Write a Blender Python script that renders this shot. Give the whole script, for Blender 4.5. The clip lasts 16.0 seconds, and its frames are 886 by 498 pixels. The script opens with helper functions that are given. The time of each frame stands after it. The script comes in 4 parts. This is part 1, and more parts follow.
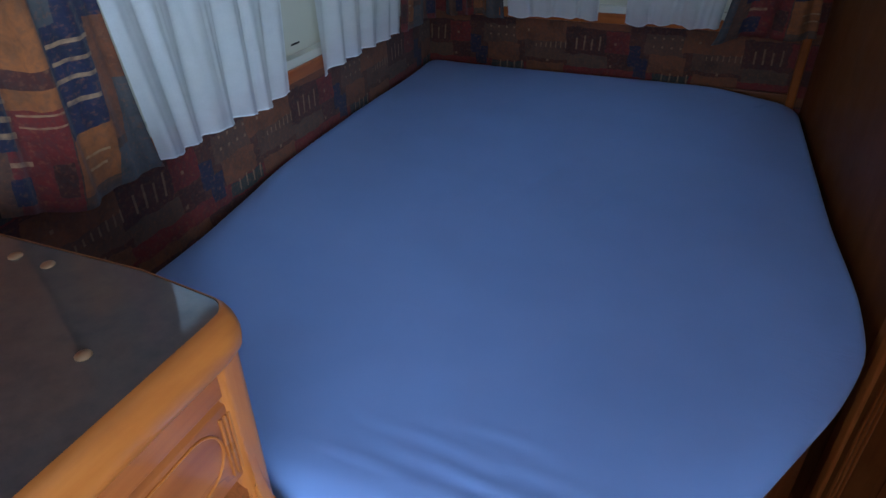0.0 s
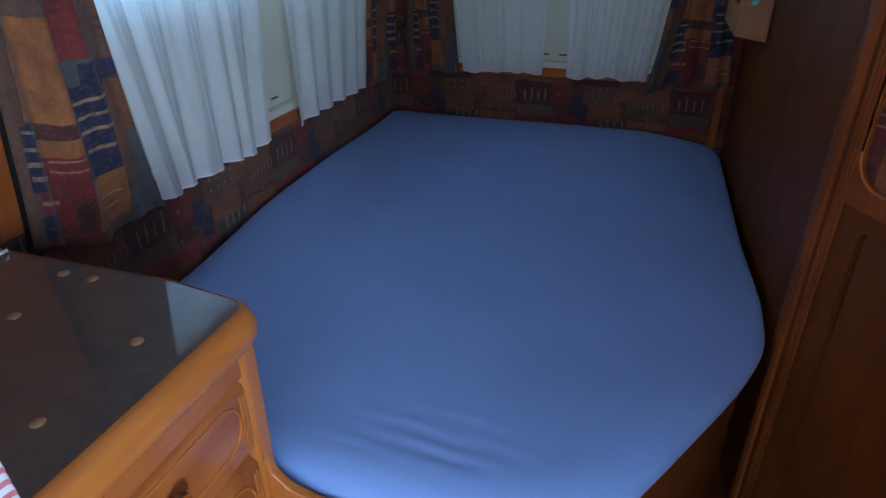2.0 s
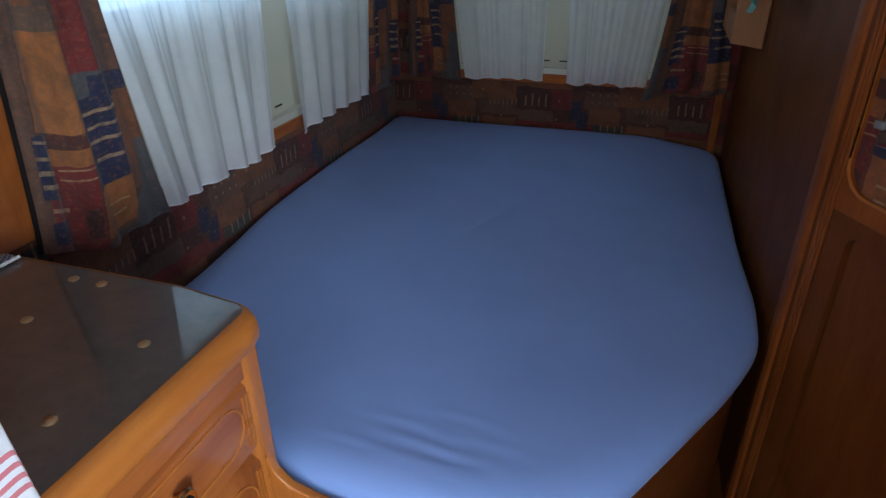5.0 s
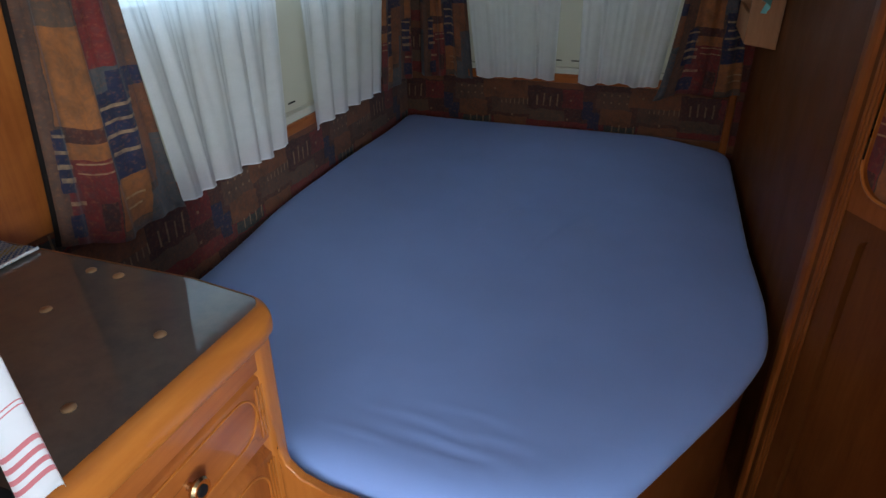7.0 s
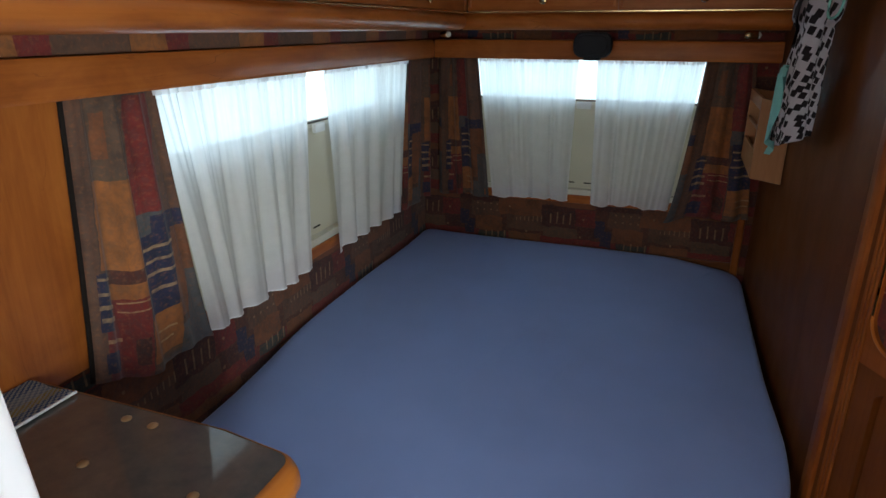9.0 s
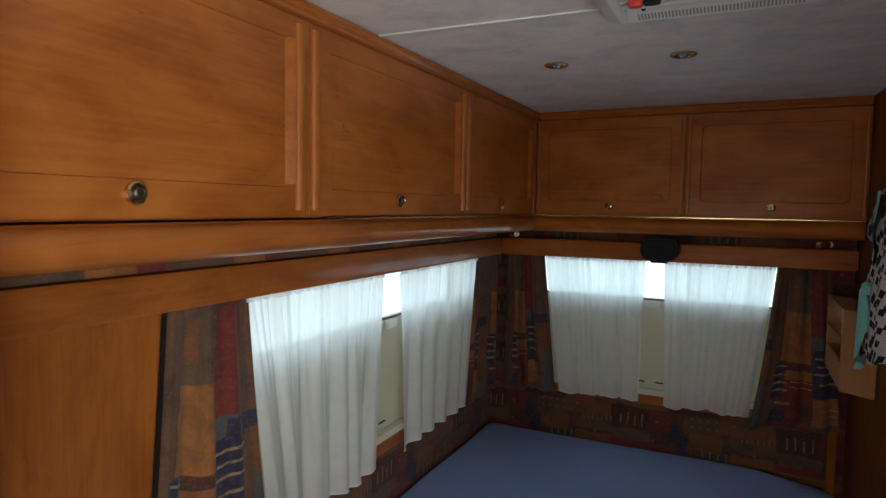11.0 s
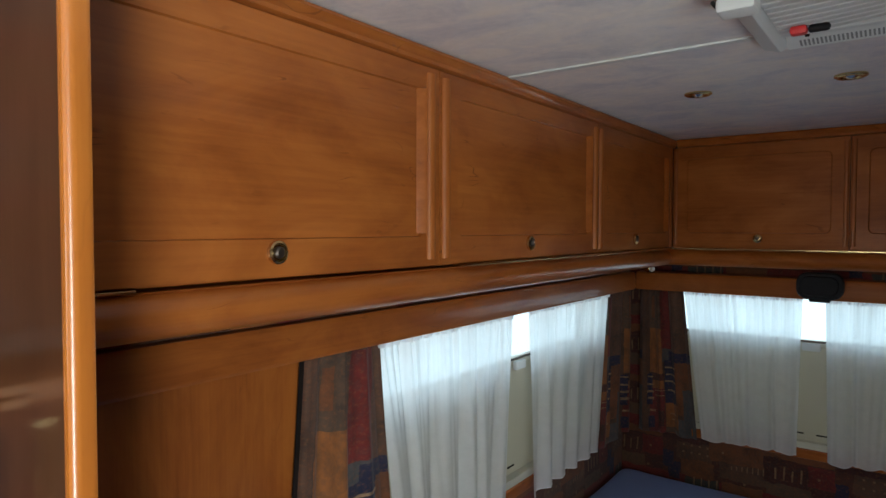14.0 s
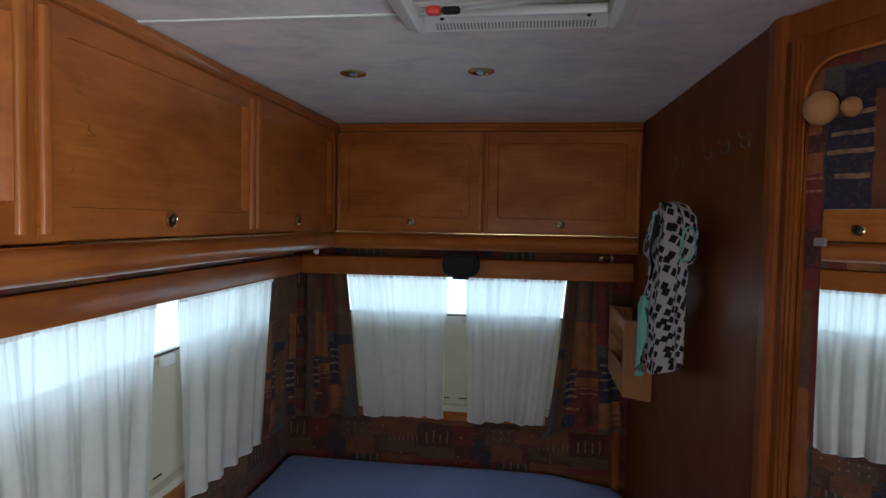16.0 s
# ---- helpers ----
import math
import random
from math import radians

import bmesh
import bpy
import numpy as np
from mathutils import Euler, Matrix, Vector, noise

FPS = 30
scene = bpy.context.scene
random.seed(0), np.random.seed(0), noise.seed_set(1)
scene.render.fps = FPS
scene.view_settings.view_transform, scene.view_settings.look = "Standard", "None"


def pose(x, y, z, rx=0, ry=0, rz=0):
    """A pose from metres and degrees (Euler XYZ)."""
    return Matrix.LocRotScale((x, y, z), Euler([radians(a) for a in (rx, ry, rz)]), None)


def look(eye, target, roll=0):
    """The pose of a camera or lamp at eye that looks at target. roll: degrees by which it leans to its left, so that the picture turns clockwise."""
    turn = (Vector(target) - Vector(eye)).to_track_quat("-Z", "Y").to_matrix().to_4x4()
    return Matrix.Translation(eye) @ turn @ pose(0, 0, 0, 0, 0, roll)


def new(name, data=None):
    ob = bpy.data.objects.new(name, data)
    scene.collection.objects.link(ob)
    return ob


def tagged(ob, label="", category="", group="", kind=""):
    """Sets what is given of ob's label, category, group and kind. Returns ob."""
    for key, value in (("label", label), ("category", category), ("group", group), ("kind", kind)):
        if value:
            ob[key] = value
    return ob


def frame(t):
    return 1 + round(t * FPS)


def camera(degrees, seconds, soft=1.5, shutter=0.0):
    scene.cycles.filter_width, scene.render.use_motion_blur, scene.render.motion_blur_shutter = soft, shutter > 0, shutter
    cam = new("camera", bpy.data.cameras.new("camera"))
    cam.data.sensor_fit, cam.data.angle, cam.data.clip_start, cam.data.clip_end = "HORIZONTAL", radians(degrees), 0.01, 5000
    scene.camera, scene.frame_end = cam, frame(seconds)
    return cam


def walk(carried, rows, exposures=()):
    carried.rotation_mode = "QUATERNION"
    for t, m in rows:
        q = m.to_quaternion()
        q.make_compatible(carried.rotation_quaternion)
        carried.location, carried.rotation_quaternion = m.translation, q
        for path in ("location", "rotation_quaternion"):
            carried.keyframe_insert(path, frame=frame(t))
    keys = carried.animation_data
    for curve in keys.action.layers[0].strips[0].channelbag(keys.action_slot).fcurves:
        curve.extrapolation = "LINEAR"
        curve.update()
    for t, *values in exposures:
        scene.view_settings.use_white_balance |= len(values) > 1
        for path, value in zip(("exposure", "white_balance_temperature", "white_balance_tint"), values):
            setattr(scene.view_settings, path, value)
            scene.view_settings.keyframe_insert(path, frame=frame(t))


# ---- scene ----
cam = camera(70.7, 16.0)
PATH = [
    (0, (0.114, 0.076, 1.311), (-0.518, 1.649, 0.249), -0.8),
    (0.5, (0.135, 0.038, 1.323), (-0.539, 1.607, 0.282), -0.7),
    (1, (0.159, -0.023, 1.357), (-0.506, 1.571, 0.348), -0.8),
    (1.5, (0.176, -0.083, 1.357), (-0.396, 1.57, 0.387), -0.7),
    (2, (0.178, -0.115, 1.37), (-0.369, 1.566, 0.435), -0.4),
    (2.5, (0.189, -0.136, 1.387), (-0.355, 1.554, 0.465), -0.5),
    (3, (0.217, -0.132, 1.399), (-0.328, 1.557, 0.477), -1.0),
    (3.5, (0.222, -0.131, 1.391), (-0.322, 1.56, 0.471), -1.1),
    (4, (0.211, -0.131, 1.387), (-0.339, 1.557, 0.465), -1.0),
    (6.5, (0.198, -0.145, 1.388), (-0.388, 1.528, 0.462), -0.6),
    (7, (0.199, -0.146, 1.387), (-0.393, 1.525, 0.46), -0.5),
    (7.5, (0.197, -0.147, 1.387), (-0.403, 1.52, 0.459), -0.4),
    (8, (0.191, -0.152, 1.386), (-0.413, 1.514, 0.458), -0.5),
    (8.5, (0.184, -0.158, 1.441), (-0.429, 1.532, 0.566), -0.3),
    (9, (0.176, -0.154, 1.508), (-0.483, 1.612, 0.839), 0.0),
    (9.5, (0.179, -0.167, 1.552), (-0.584, 1.63, 1.114), 0.0),
    (9.7, (0.176, -0.17, 1.563), (-0.62, 1.629, 1.199), 0.1),
    (11.8, (0.1, -0.161, 1.618), (-0.86, 1.592, 1.527), 0.3),
    (12, (0.096, -0.164, 1.63), (-0.932, 1.549, 1.543), 0.2),
    (12.5, (0.086, -0.17, 1.645), (-1.096, 1.442, 1.584), 0.2),
    (13, (0.077, -0.171, 1.644), (-1.157, 1.402, 1.584), 0.1),
    (13.5, (0.079, -0.151, 1.64), (-1.158, 1.42, 1.576), 0.1),
    (14, (0.088, -0.136, 1.64), (-1.11, 1.464, 1.573), 0.1),
    (14.5, (0.109, -0.112, 1.644), (-0.845, 1.644, 1.572), 0.2),
    (15, (0.14, -0.087, 1.648), (-0.547, 1.79, 1.568), 0.3),
    (15.5, (0.156, -0.072, 1.643), (-0.345, 1.863, 1.559), 0.4),
    (16, (0.104, -0.026, 1.613), (-0.173, 1.952, 1.521), 1.0),
]
EXPOSURES = [(0, 0.60, 4700, 10), (1.5, 0.40, 4650, 10), (4, 0.50, 5050, 10), (7, 0.56, 5600, 10), (8.4, 0.58, 5750, 10), (9.0, 0.64, 6100, 10), (9.5, 0.47, 6200, 10), (12, 0.34, 6650, 10), (13.6, 0.35, 6550, 10), (14.6, 0.28, 5550, 10), (15.2, 0.30, 5450, 10), (16, 0.45, 5950, 10)]
walk(cam, [(t, look(eye, target, roll)) for t, eye, target, roll in PATH], EXPOSURES)

# ---- sky, sun, window light ----
world = bpy.data.worlds.new("world")
scene.world = world
world.use_nodes = True
wn = world.node_tree.nodes
sky = wn.new("ShaderNodeTexSky")
sky.sky_type, sky.sun_disc = "NISHITA", False
sky.sun_elevation, sky.sun_rotation = radians(38), radians(200)
world.node_tree.links.new(sky.outputs[0], wn["Background"].inputs[0])
wn["Background"].inputs[1].default_value = 0.1
sun_data = bpy.data.lights.new("sun", "SUN")
sun_data.energy, sun_data.angle, sun_data.color = 1.0, radians(12), (1.0, 0.95, 0.88)
sun = new("sun", sun_data)
sun.matrix_world = look((0, -6, 8), (0.4, 0, 1))


def window_light(name, eye, target, wide, high, watts, tint):
    data = bpy.data.lights.new(name, "AREA")
    data.shape, data.size, data.size_y, data.energy, data.color = "RECTANGLE", wide, high, watts, tint
    lamp = new(name, data)
    lamp.matrix_world = look(eye, target)
    return lamp


DAY = (0.71, 0.91, 1.0)
ROOM_DAY = (0.94, 1.0, 0.96)
window_light("daylight_side", (-1.03, 1.53, 1.12), (0, 1.53, 1.12), 1.52, 0.70, 4.1, DAY)
window_light("daylight_rear", (-0.195, 2.62, 1.12), (-0.195, 0, 1.12), 1.06, 0.70, 3.0, DAY)
window_light("daylight_front", (0.2, -2.66, 1.35), (0.2, 0, 2.3), 1.4, 0.75, 21, ROOM_DAY)
# added light from the right, aimed upward through an opening out of view
window_light("added_light_right", (1.30, -1.00, 1.18), (0, -1.00, 1.75), 0.42, 1.42, 50, ROOM_DAY)

# ---- materials ----
def material(name, color=(0.5, 0.5, 0.5), rough=0.5, metal=0.0, **more):
    m = bpy.data.materials.new(name)
    m.use_nodes = True
    b = m.node_tree.nodes["Principled BSDF"]
    b.inputs["Base Color"].default_value = (*color, 1)
    b.inputs["Roughness"].default_value, b.inputs["Metallic"].default_value = rough, metal
    for key, value in more.items():
        b.inputs[key.replace("_", " ")].default_value = value
    return m


class Net:
    """A short hand for wiring nodes in one material."""

    def __init__(self, m):
        self.t, self.m = m.node_tree, m
        self.b = m.node_tree.nodes["Principled BSDF"]
        self.out = m.node_tree.nodes["Material Output"]

    def node(self, kind, **props):
        n = self.t.nodes.new("ShaderNode" + kind)
        for k, v in props.items():
            setattr(n, k, v)
        return n

    def link(self, a, b):
        self.t.links.new(a, b)

    def coords(self, which="Object", scale=(1, 1, 1), loc=(0, 0, 0)):
        c, mp = self.node("TexCoord"), self.node("Mapping")
        self.link(c.outputs[which], mp.inputs[0])
        mp.inputs["Scale"].default_value, mp.inputs["Location"].default_value = scale, loc
        return mp.outputs[0]

    def noise(self, vec, scale, detail=4, rough=0.55, distort=0.0):
        n = self.node("TexNoise")
        n.inputs["Scale"].default_value, n.inputs["Detail"].default_value = scale, detail
        n.inputs["Roughness"].default_value, n.inputs["Distortion"].default_value = rough, distort
        self.link(vec, n.inputs["Vector"])
        return n.outputs["Fac"]

    def node_noise(self, vec, scale):
        n = self.node("TexNoise")
        n.inputs["Scale"].default_value, n.inputs["Detail"].default_value = scale, 2
        self.link(vec, n.inputs["Vector"])
        return n.outputs["Color"]

    def ramp(self, fac, stops, constant=False):
        r = self.node("ValToRGB")
        r.color_ramp.interpolation = "CONSTANT" if constant else "LINEAR"
        while len(r.color_ramp.elements) < len(stops):
            r.color_ramp.elements.new(0.5)
        for e, (p, c) in zip(r.color_ramp.elements, stops):
            e.position, e.color = p, (*c, 1)
        self.link(fac, r.inputs[0])
        return r.outputs[0]

    def mix(self, fac, a, b, mode="MIX"):
        n = self.node("MixRGB", blend_type=mode)
        for s, v in zip(n.inputs, (fac, a, b)):
            if isinstance(v, (int, float)):
                s.default_value = v
            elif isinstance(v, tuple):
                s.default_value = (*v, 1)
            else:
                self.link(v, s)
        return n.outputs[0]

    def math(self, op, a, b=0.0):
        n = self.node("Math", operation=op)
        for s, v in zip(n.inputs, (a, b)):
            if isinstance(v, (int, float)):
                s.default_value = v
            else:
                self.link(v, s)
        return n.outputs[0]

    def bump(self, height, strength=0.2, distance=0.002):
        n = self.node("Bump")
        n.inputs["Strength"].default_value, n.inputs["Distance"].default_value = strength, distance
        self.link(height, n.inputs["Height"])
        self.link(n.outputs[0], self.b.inputs["Normal"])

    def color(self, c):
        self.link(c, self.b.inputs["Base Color"])


def wood(name, tones, grain, rough=0.40, coat=0.16, fleck=0.5, gloss=0.3, sheen=0.08):
    """Veneer: the grain runs along one axis; three tones, soft figure, fine pores and a few dark mineral flecks."""
    m = material(name, tones[1], rough, Coat_Weight=coat, Coat_Roughness=sheen, Specular_IOR_Level=gloss)
    n = Net(m)
    long_scale = [6.0, 6.0, 6.0]
    long_scale["xyz".index(grain)] = 2.4
    v = n.coords("Object", tuple(long_scale))
    figure = n.noise(v, 1.3, 5, 0.6, 1.1)
    base = n.ramp(figure, [(0.32, tones[0]), (0.5, tones[1]), (0.68, tones[2])])
    fine = [120.0, 120.0, 120.0]
    fine["xyz".index(grain)] = 4.0
    pores = n.noise(n.coords("Object", tuple(fine)), 1.0, 2, 0.6)
    base = n.mix(0.22, base, n.ramp(pores, [(0.35, tones[0]), (0.65, tones[2])]))
    fl = [26.0, 26.0, 26.0]
    fl["xyz".index(grain)] = 5.0
    spots = n.noise(n.coords("Object", tuple(fl), (3, 5, 1)), 1.0, 3, 0.7, 1.2)
    dark = n.ramp(spots, [(0.70, (0, 0, 0)), (0.76, (1, 1, 1))])
    base = n.mix(n.math("MULTIPLY", dark, fleck), base, tuple(c * 0.45 for c in tones[0]))
    # thin curling mineral lines: narrow level bands of a broad distorted field, present only here and there
    cu = [6.5, 6.5, 6.5]
    cu["xyz".index(grain)] = 1.1
    field = n.noise(n.coords("Object", tuple(cu), (1.7, 0.4, 2.2)), 1.6, 3, 0.55, 0.35)
    line = n.math("LESS_THAN", n.math("ABSOLUTE", n.math("SUBTRACT", n.math("FRACT", n.math("MULTIPLY", field, 8.0)), 0.5)), 0.024)
    here = n.ramp(n.noise(n.coords("Object", (9, 9, 9), (8, 2, 4)), 1.0, 2), [(0.56, (0, 0, 0)), (0.66, (1, 1, 1))])
    base = n.mix(n.math("MULTIPLY", n.math("MULTIPLY", line, here), fleck * 1.1), base, tuple(c * 0.5 for c in tones[0]))
    n.color(base)
    wear = n.noise(n.coords("Object", (1, 1, 1)), 9.0, 3)
    n.link(n.math("ADD", n.math("MULTIPLY", wear, 0.18), rough - 0.09), n.b.inputs["Roughness"])
    n.bump(pores, 0.05, 0.0006)
    return m


CHERRY = ((0.238, 0.062, 0.011), (0.350, 0.101, 0.018), (0.440, 0.140, 0.027))
# DARKER: cherry tones deepened, so the wardrobe side's shade sits in the colour
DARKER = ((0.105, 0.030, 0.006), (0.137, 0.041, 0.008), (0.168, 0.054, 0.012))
EDGE = ((0.37, 0.112, 0.016), (0.45, 0.148, 0.022), (0.52, 0.185, 0.032))
PALE = ((0.34, 0.150, 0.055), (0.40, 0.185, 0.070), (0.45, 0.215, 0.085))
wood_y = wood("cherry_veneer_along_y", CHERRY, "y", coat=0.42)
wood_x = wood("cherry_veneer_along_x", CHERRY, "x", coat=0.02, gloss=0.12)
wood_z = wood("cherry_veneer_upright", CHERRY, "z", fleck=0.25)
dark_z = wood("shade_darkened_cherry_upright", DARKER, "z", rough=0.5, coat=0.10, fleck=0.15, gloss=0.10, sheen=0.22)
dark_x = wood("shade_darkened_cherry_along_x", DARKER, "x", rough=0.36, coat=0.15, fleck=0.15)
edge_y = wood("honey_beech_edge_y", EDGE, "y", rough=0.33, coat=0.25, fleck=0.1)
edge_z = wood("honey_beech_edge_z", EDGE, "z", rough=0.30, coat=0.6, fleck=0.1, sheen=0.2)
# tones kept very dark to stand for the shade on the partition's near face
partition_wood = wood("shade_darkened_varnished_veneer", ((0.052, 0.019, 0.008), (0.068, 0.026, 0.010), (0.085, 0.034, 0.014)), "z", rough=0.35, coat=0.5, fleck=0.1, sheen=0.16)
pale_z = wood("pale_beech", PALE, "z", rough=0.45, coat=0.05, fleck=0.1)
# shaded copy of the cherry, scaled down for the dim wardrobe corner
frame_z = wood("cherry_shaded_frame_upright", tuple(tuple(c * 0.70 for c in t) for t in CHERRY), "z", fleck=0.2, coat=0.05, gloss=0.12)
knob_wood = wood("turned_pine", ((0.42, 0.21, 0.08), (0.48, 0.26, 0.105), (0.54, 0.31, 0.14)), "x", rough=0.3)


SLATE, NAVY, RUST, RED, ORANGE, BROWN = (0.085, 0.082, 0.082), (0.020, 0.021, 0.058), (0.20, 0.068, 0.024), (0.180, 0.019, 0.015), (0.32, 0.112, 0.026), (0.12, 0.066, 0.040)
BEIGE = (0.36, 0.225, 0.110)
MAROON = (0.075, 0.020, 0.014)
GREEN = (0.045, 0.050, 0.046)
DUSK = (0.128, 0.060, 0.035)
CURTAIN_TILE = (0.335, 0.62)
CURTAIN_PRINT = [
    (0.0, 0.106, 0.0, 1.0, DUSK), (0.106, 0.405, 0.73, 1.0, BROWN), (0.176, 0.255, 0.80, 0.95, RUST), (0.114, 0.414, 0.42, 0.73, ORANGE), (0.405, 0.598, 0.59, 0.99, RED), (0.598, 1.0, 0.52, 1.0, DUSK),
    (0.414, 0.598, 0.50, 0.59, SLATE), (0.528, 1.0, 0.51, 0.575, NAVY), (0.44, 0.678, 0.21, 0.51, NAVY), (0.678, 1.0, 0.16, 0.51, RUST), (0.793, 1.0, 0.10, 0.33, SLATE),
    (0.44, 0.695, 0.05, 0.215, ORANGE), (0.176, 0.431, 0.37, 0.42, MAROON), (0.176, 0.431, 0.315, 0.37, ORANGE), (0.106, 0.431, 0.0, 0.315, RED), (0.07, 0.176, 0.20, 0.41, NAVY),
    (0.088, 0.211, 0.04, 0.12, NAVY), (0.317, 0.414, 0.06, 0.16, MAROON), (0.695, 1.0, 0.0, 0.13, SLATE), (0.44, 0.695, 0.0, 0.05, BROWN)]
CURTAIN_BARS = [(0.449, 0.678, 0.457, 0.468), (0.466, 0.678, 0.408, 0.419), (0.44, 0.678, 0.360, 0.372), (0.484, 0.669, 0.295, 0.309), (0.07, 0.185, 0.385, 0.396),
                (0.07, 0.185, 0.330, 0.342), (0.07, 0.194, 0.280, 0.296), (0.079, 0.202, 0.232, 0.250), (0.106, 0.238, 0.150, 0.164), (0.22, 0.422, 0.296, 0.302), (0.22, 0.422, 0.262, 0.268), (0.51, 0.651, 0.135, 0.143), (0.528, 0.634, 0.095, 0.103)]
WALL_TILE = (0.615, 0.215)
WALL_PRINT = [
    (0.0, 1.0, 0.0, 0.20, RED), (0.0, 0.07, 0.28, 0.62, NAVY), (0.04, 0.115, 0.10, 0.42, NAVY), (0.09, 0.31, 0.52, 0.84, DUSK), (0.12, 0.33, 0.20, 0.52, RUST), (0.15, 0.36, 0.02, 0.19, GREEN),
    (0.30, 0.62, 0.60, 0.96, RUST), (0.36, 0.64, 0.30, 0.60, DUSK), (0.62, 0.86, 0.42, 0.86, MAROON), (0.64, 0.90, 0.20, 0.42, BROWN), (0.86, 1.0, 0.48, 0.84, RED), (0.38, 0.62, 0.04, 0.24, RUST),
    (0.0, 0.30, 0.84, 1.0, MAROON), (0.62, 1.0, 0.86, 1.0, RUST), (0.88, 1.0, 0.20, 0.46, MAROON)]
WALL_BARS = [(0.19 + 0.048 * i, 0.199 + 0.048 * i, 0.02, 0.17 + 0.02 * (i % 2)) for i in range(4)] + [(0.42 + 0.031 * i, 0.427 + 0.031 * i, 0.46, 0.52 + 0.012 * i) for i in range(7)] + \
            [(0.67 + 0.046 * i, 0.680 + 0.046 * i, 0.46, 0.66 + 0.05 * (i % 2)) for i in range(4)] + [(0.12 + 0.05 * (i % 4), 0.132 + 0.05 * (i % 4), 0.60 + 0.14 * (i // 4), 0.635 + 0.14 * (i // 4)) for i in range(8)] + \
            [(0.495, 0.509, 0.22, 0.262), (0.90, 0.914, 0.58, 0.622), (0.885, 0.899, 0.20, 0.242), (0.365, 0.379, 0.72, 0.76)]


def printed(name, tile, blocks, bars, ground, depth, wobble, dotted, fresh=0.92):
    """Printed upholstery: uneven patches with beige bars and dots, the design repeating tile by tile."""
    m = material(name, ground, 0.9, Sheen_Weight=0.1)
    n = Net(m)
    uv = n.coords("UV", (1, 1, 1))
    wob = n.node("TexNoise")
    wob.inputs["Scale"].default_value, wob.inputs["Detail"].default_value = 22, 3
    n.link(uv, wob.inputs["Vector"])
    add = n.node("VectorMath", operation="MULTIPLY_ADD")
    n.link(wob.outputs["Color"], add.inputs[0])
    add.inputs[1].default_value = (wobble, wobble, 0)
    n.link(uv, add.inputs[2])
    xyz = n.node("SeparateXYZ")
    n.link(add.outputs[0], xyz.inputs[0])
    u = n.math("FRACT", n.math("DIVIDE", xyz.outputs[0], tile[0]))
    v = n.math("FRACT", n.math("DIVIDE", xyz.outputs[1], tile[1]))

    soft = n.node("VectorMath", operation="MULTIPLY_ADD")
    n.link(n.node_noise(uv, 9), soft.inputs[0])
    soft.inputs[1].default_value = (0.012, 0.012, 0)
    n.link(uv, soft.inputs[2])
    sxyz = n.node("SeparateXYZ")
    n.link(soft.outputs[0], sxyz.inputs[0])
    su = n.math("FRACT", n.math("DIVIDE", sxyz.outputs[0], tile[0]))
    sv = n.math("FRACT", n.math("DIVIDE", sxyz.outputs[1], tile[1]))

    def inside(u0, u1, v0, v1, cu=None, cv=None):
        def span(w, a, b):
            return n.math("LESS_THAN", n.math("ABSOLUTE", n.math("SUBTRACT", w, (a + b) / 2)), (b - a) / 2)
        return n.math("MULTIPLY", span(cu or u, u0, u1), span(cv or v, v0, v1))

    tone = n.mix(n.noise(uv, 18, 3), ground, tuple(c * 0.55 for c in ground))
    for u0, u1, v0, v1, c in blocks:
        tone = n.mix(inside(u0, u1, v0, v1), tone, tuple(k * depth for k in c))
    # brushed dye: broad lights and darks, then two sizes of dabs in the other colours of the print
    tone = n.mix(1.0, tone, n.ramp(n.noise(uv, 13, 5, 0.65, 0.6), [(0.28, (0.48, 0.48, 0.50)), (0.52, (0.95, 0.95, 0.95)), (0.72, (1.25, 1.18, 1.10))]), "MULTIPLY")
    dabs = n.ramp(n.noise(n.coords("UV", (1.0, 0.7, 1)), 85, 4, 0.65, 0.5), [(0.44, (0, 0, 0)), (0.64, (1, 1, 1))])
    tone = n.mix(n.math("MULTIPLY", dabs, 0.30), tone, tuple(k * depth for k in GREEN))
    glints = n.ramp(n.noise(n.coords("UV", (1, 1, 1), (3.1, 1.7, 0)), 105, 4, 0.65), [(0.52, (0, 0, 0)), (0.68, (1, 1, 1))])
    tone = n.mix(n.math("MULTIPLY", glints, 0.40), tone, tuple(k * depth for k in (0.27, 0.105, 0.035)))
    dots = n.node("TexVoronoi", voronoi_dimensions="2D")
    dots.inputs["Scale"].default_value = 30
    n.link(uv, dots.inputs["Vector"])
    dot = n.math("MULTIPLY", n.math("LESS_THAN", dots.outputs["Distance"], 0.13), n.math("GREATER_THAN", n.noise(uv, 9, 1), 0.60))
    marks = n.math("MULTIPLY", dot, dotted)
    for bar in bars:
        marks = n.math("MAXIMUM", marks, inside(*bar, su, sv))
    worn = n.ramp(n.noise(uv, 70, 3), [(0.32, (0.30, 0.30, 0.30)), (0.62, (fresh, fresh, fresh))])
    n.color(n.mix(n.math("MULTIPLY", marks, worn), tone, tuple(k * (0.5 + 0.5 * depth) for k in BEIGE)))
    n.bump(n.noise(uv, 900, 1), 0.25, 0.0008)
    return m


fabric = printed("patchwork_curtain_print", CURTAIN_TILE, CURTAIN_PRINT, CURTAIN_BARS, (0.104, 0.052, 0.032), 0.90, 0.014, 0.12)
wall_fabric = printed("patchwork_wall_print", WALL_TILE, WALL_PRINT, WALL_BARS, (0.100, 0.032, 0.017), 0.85, 0.026, 0.10, 0.62)


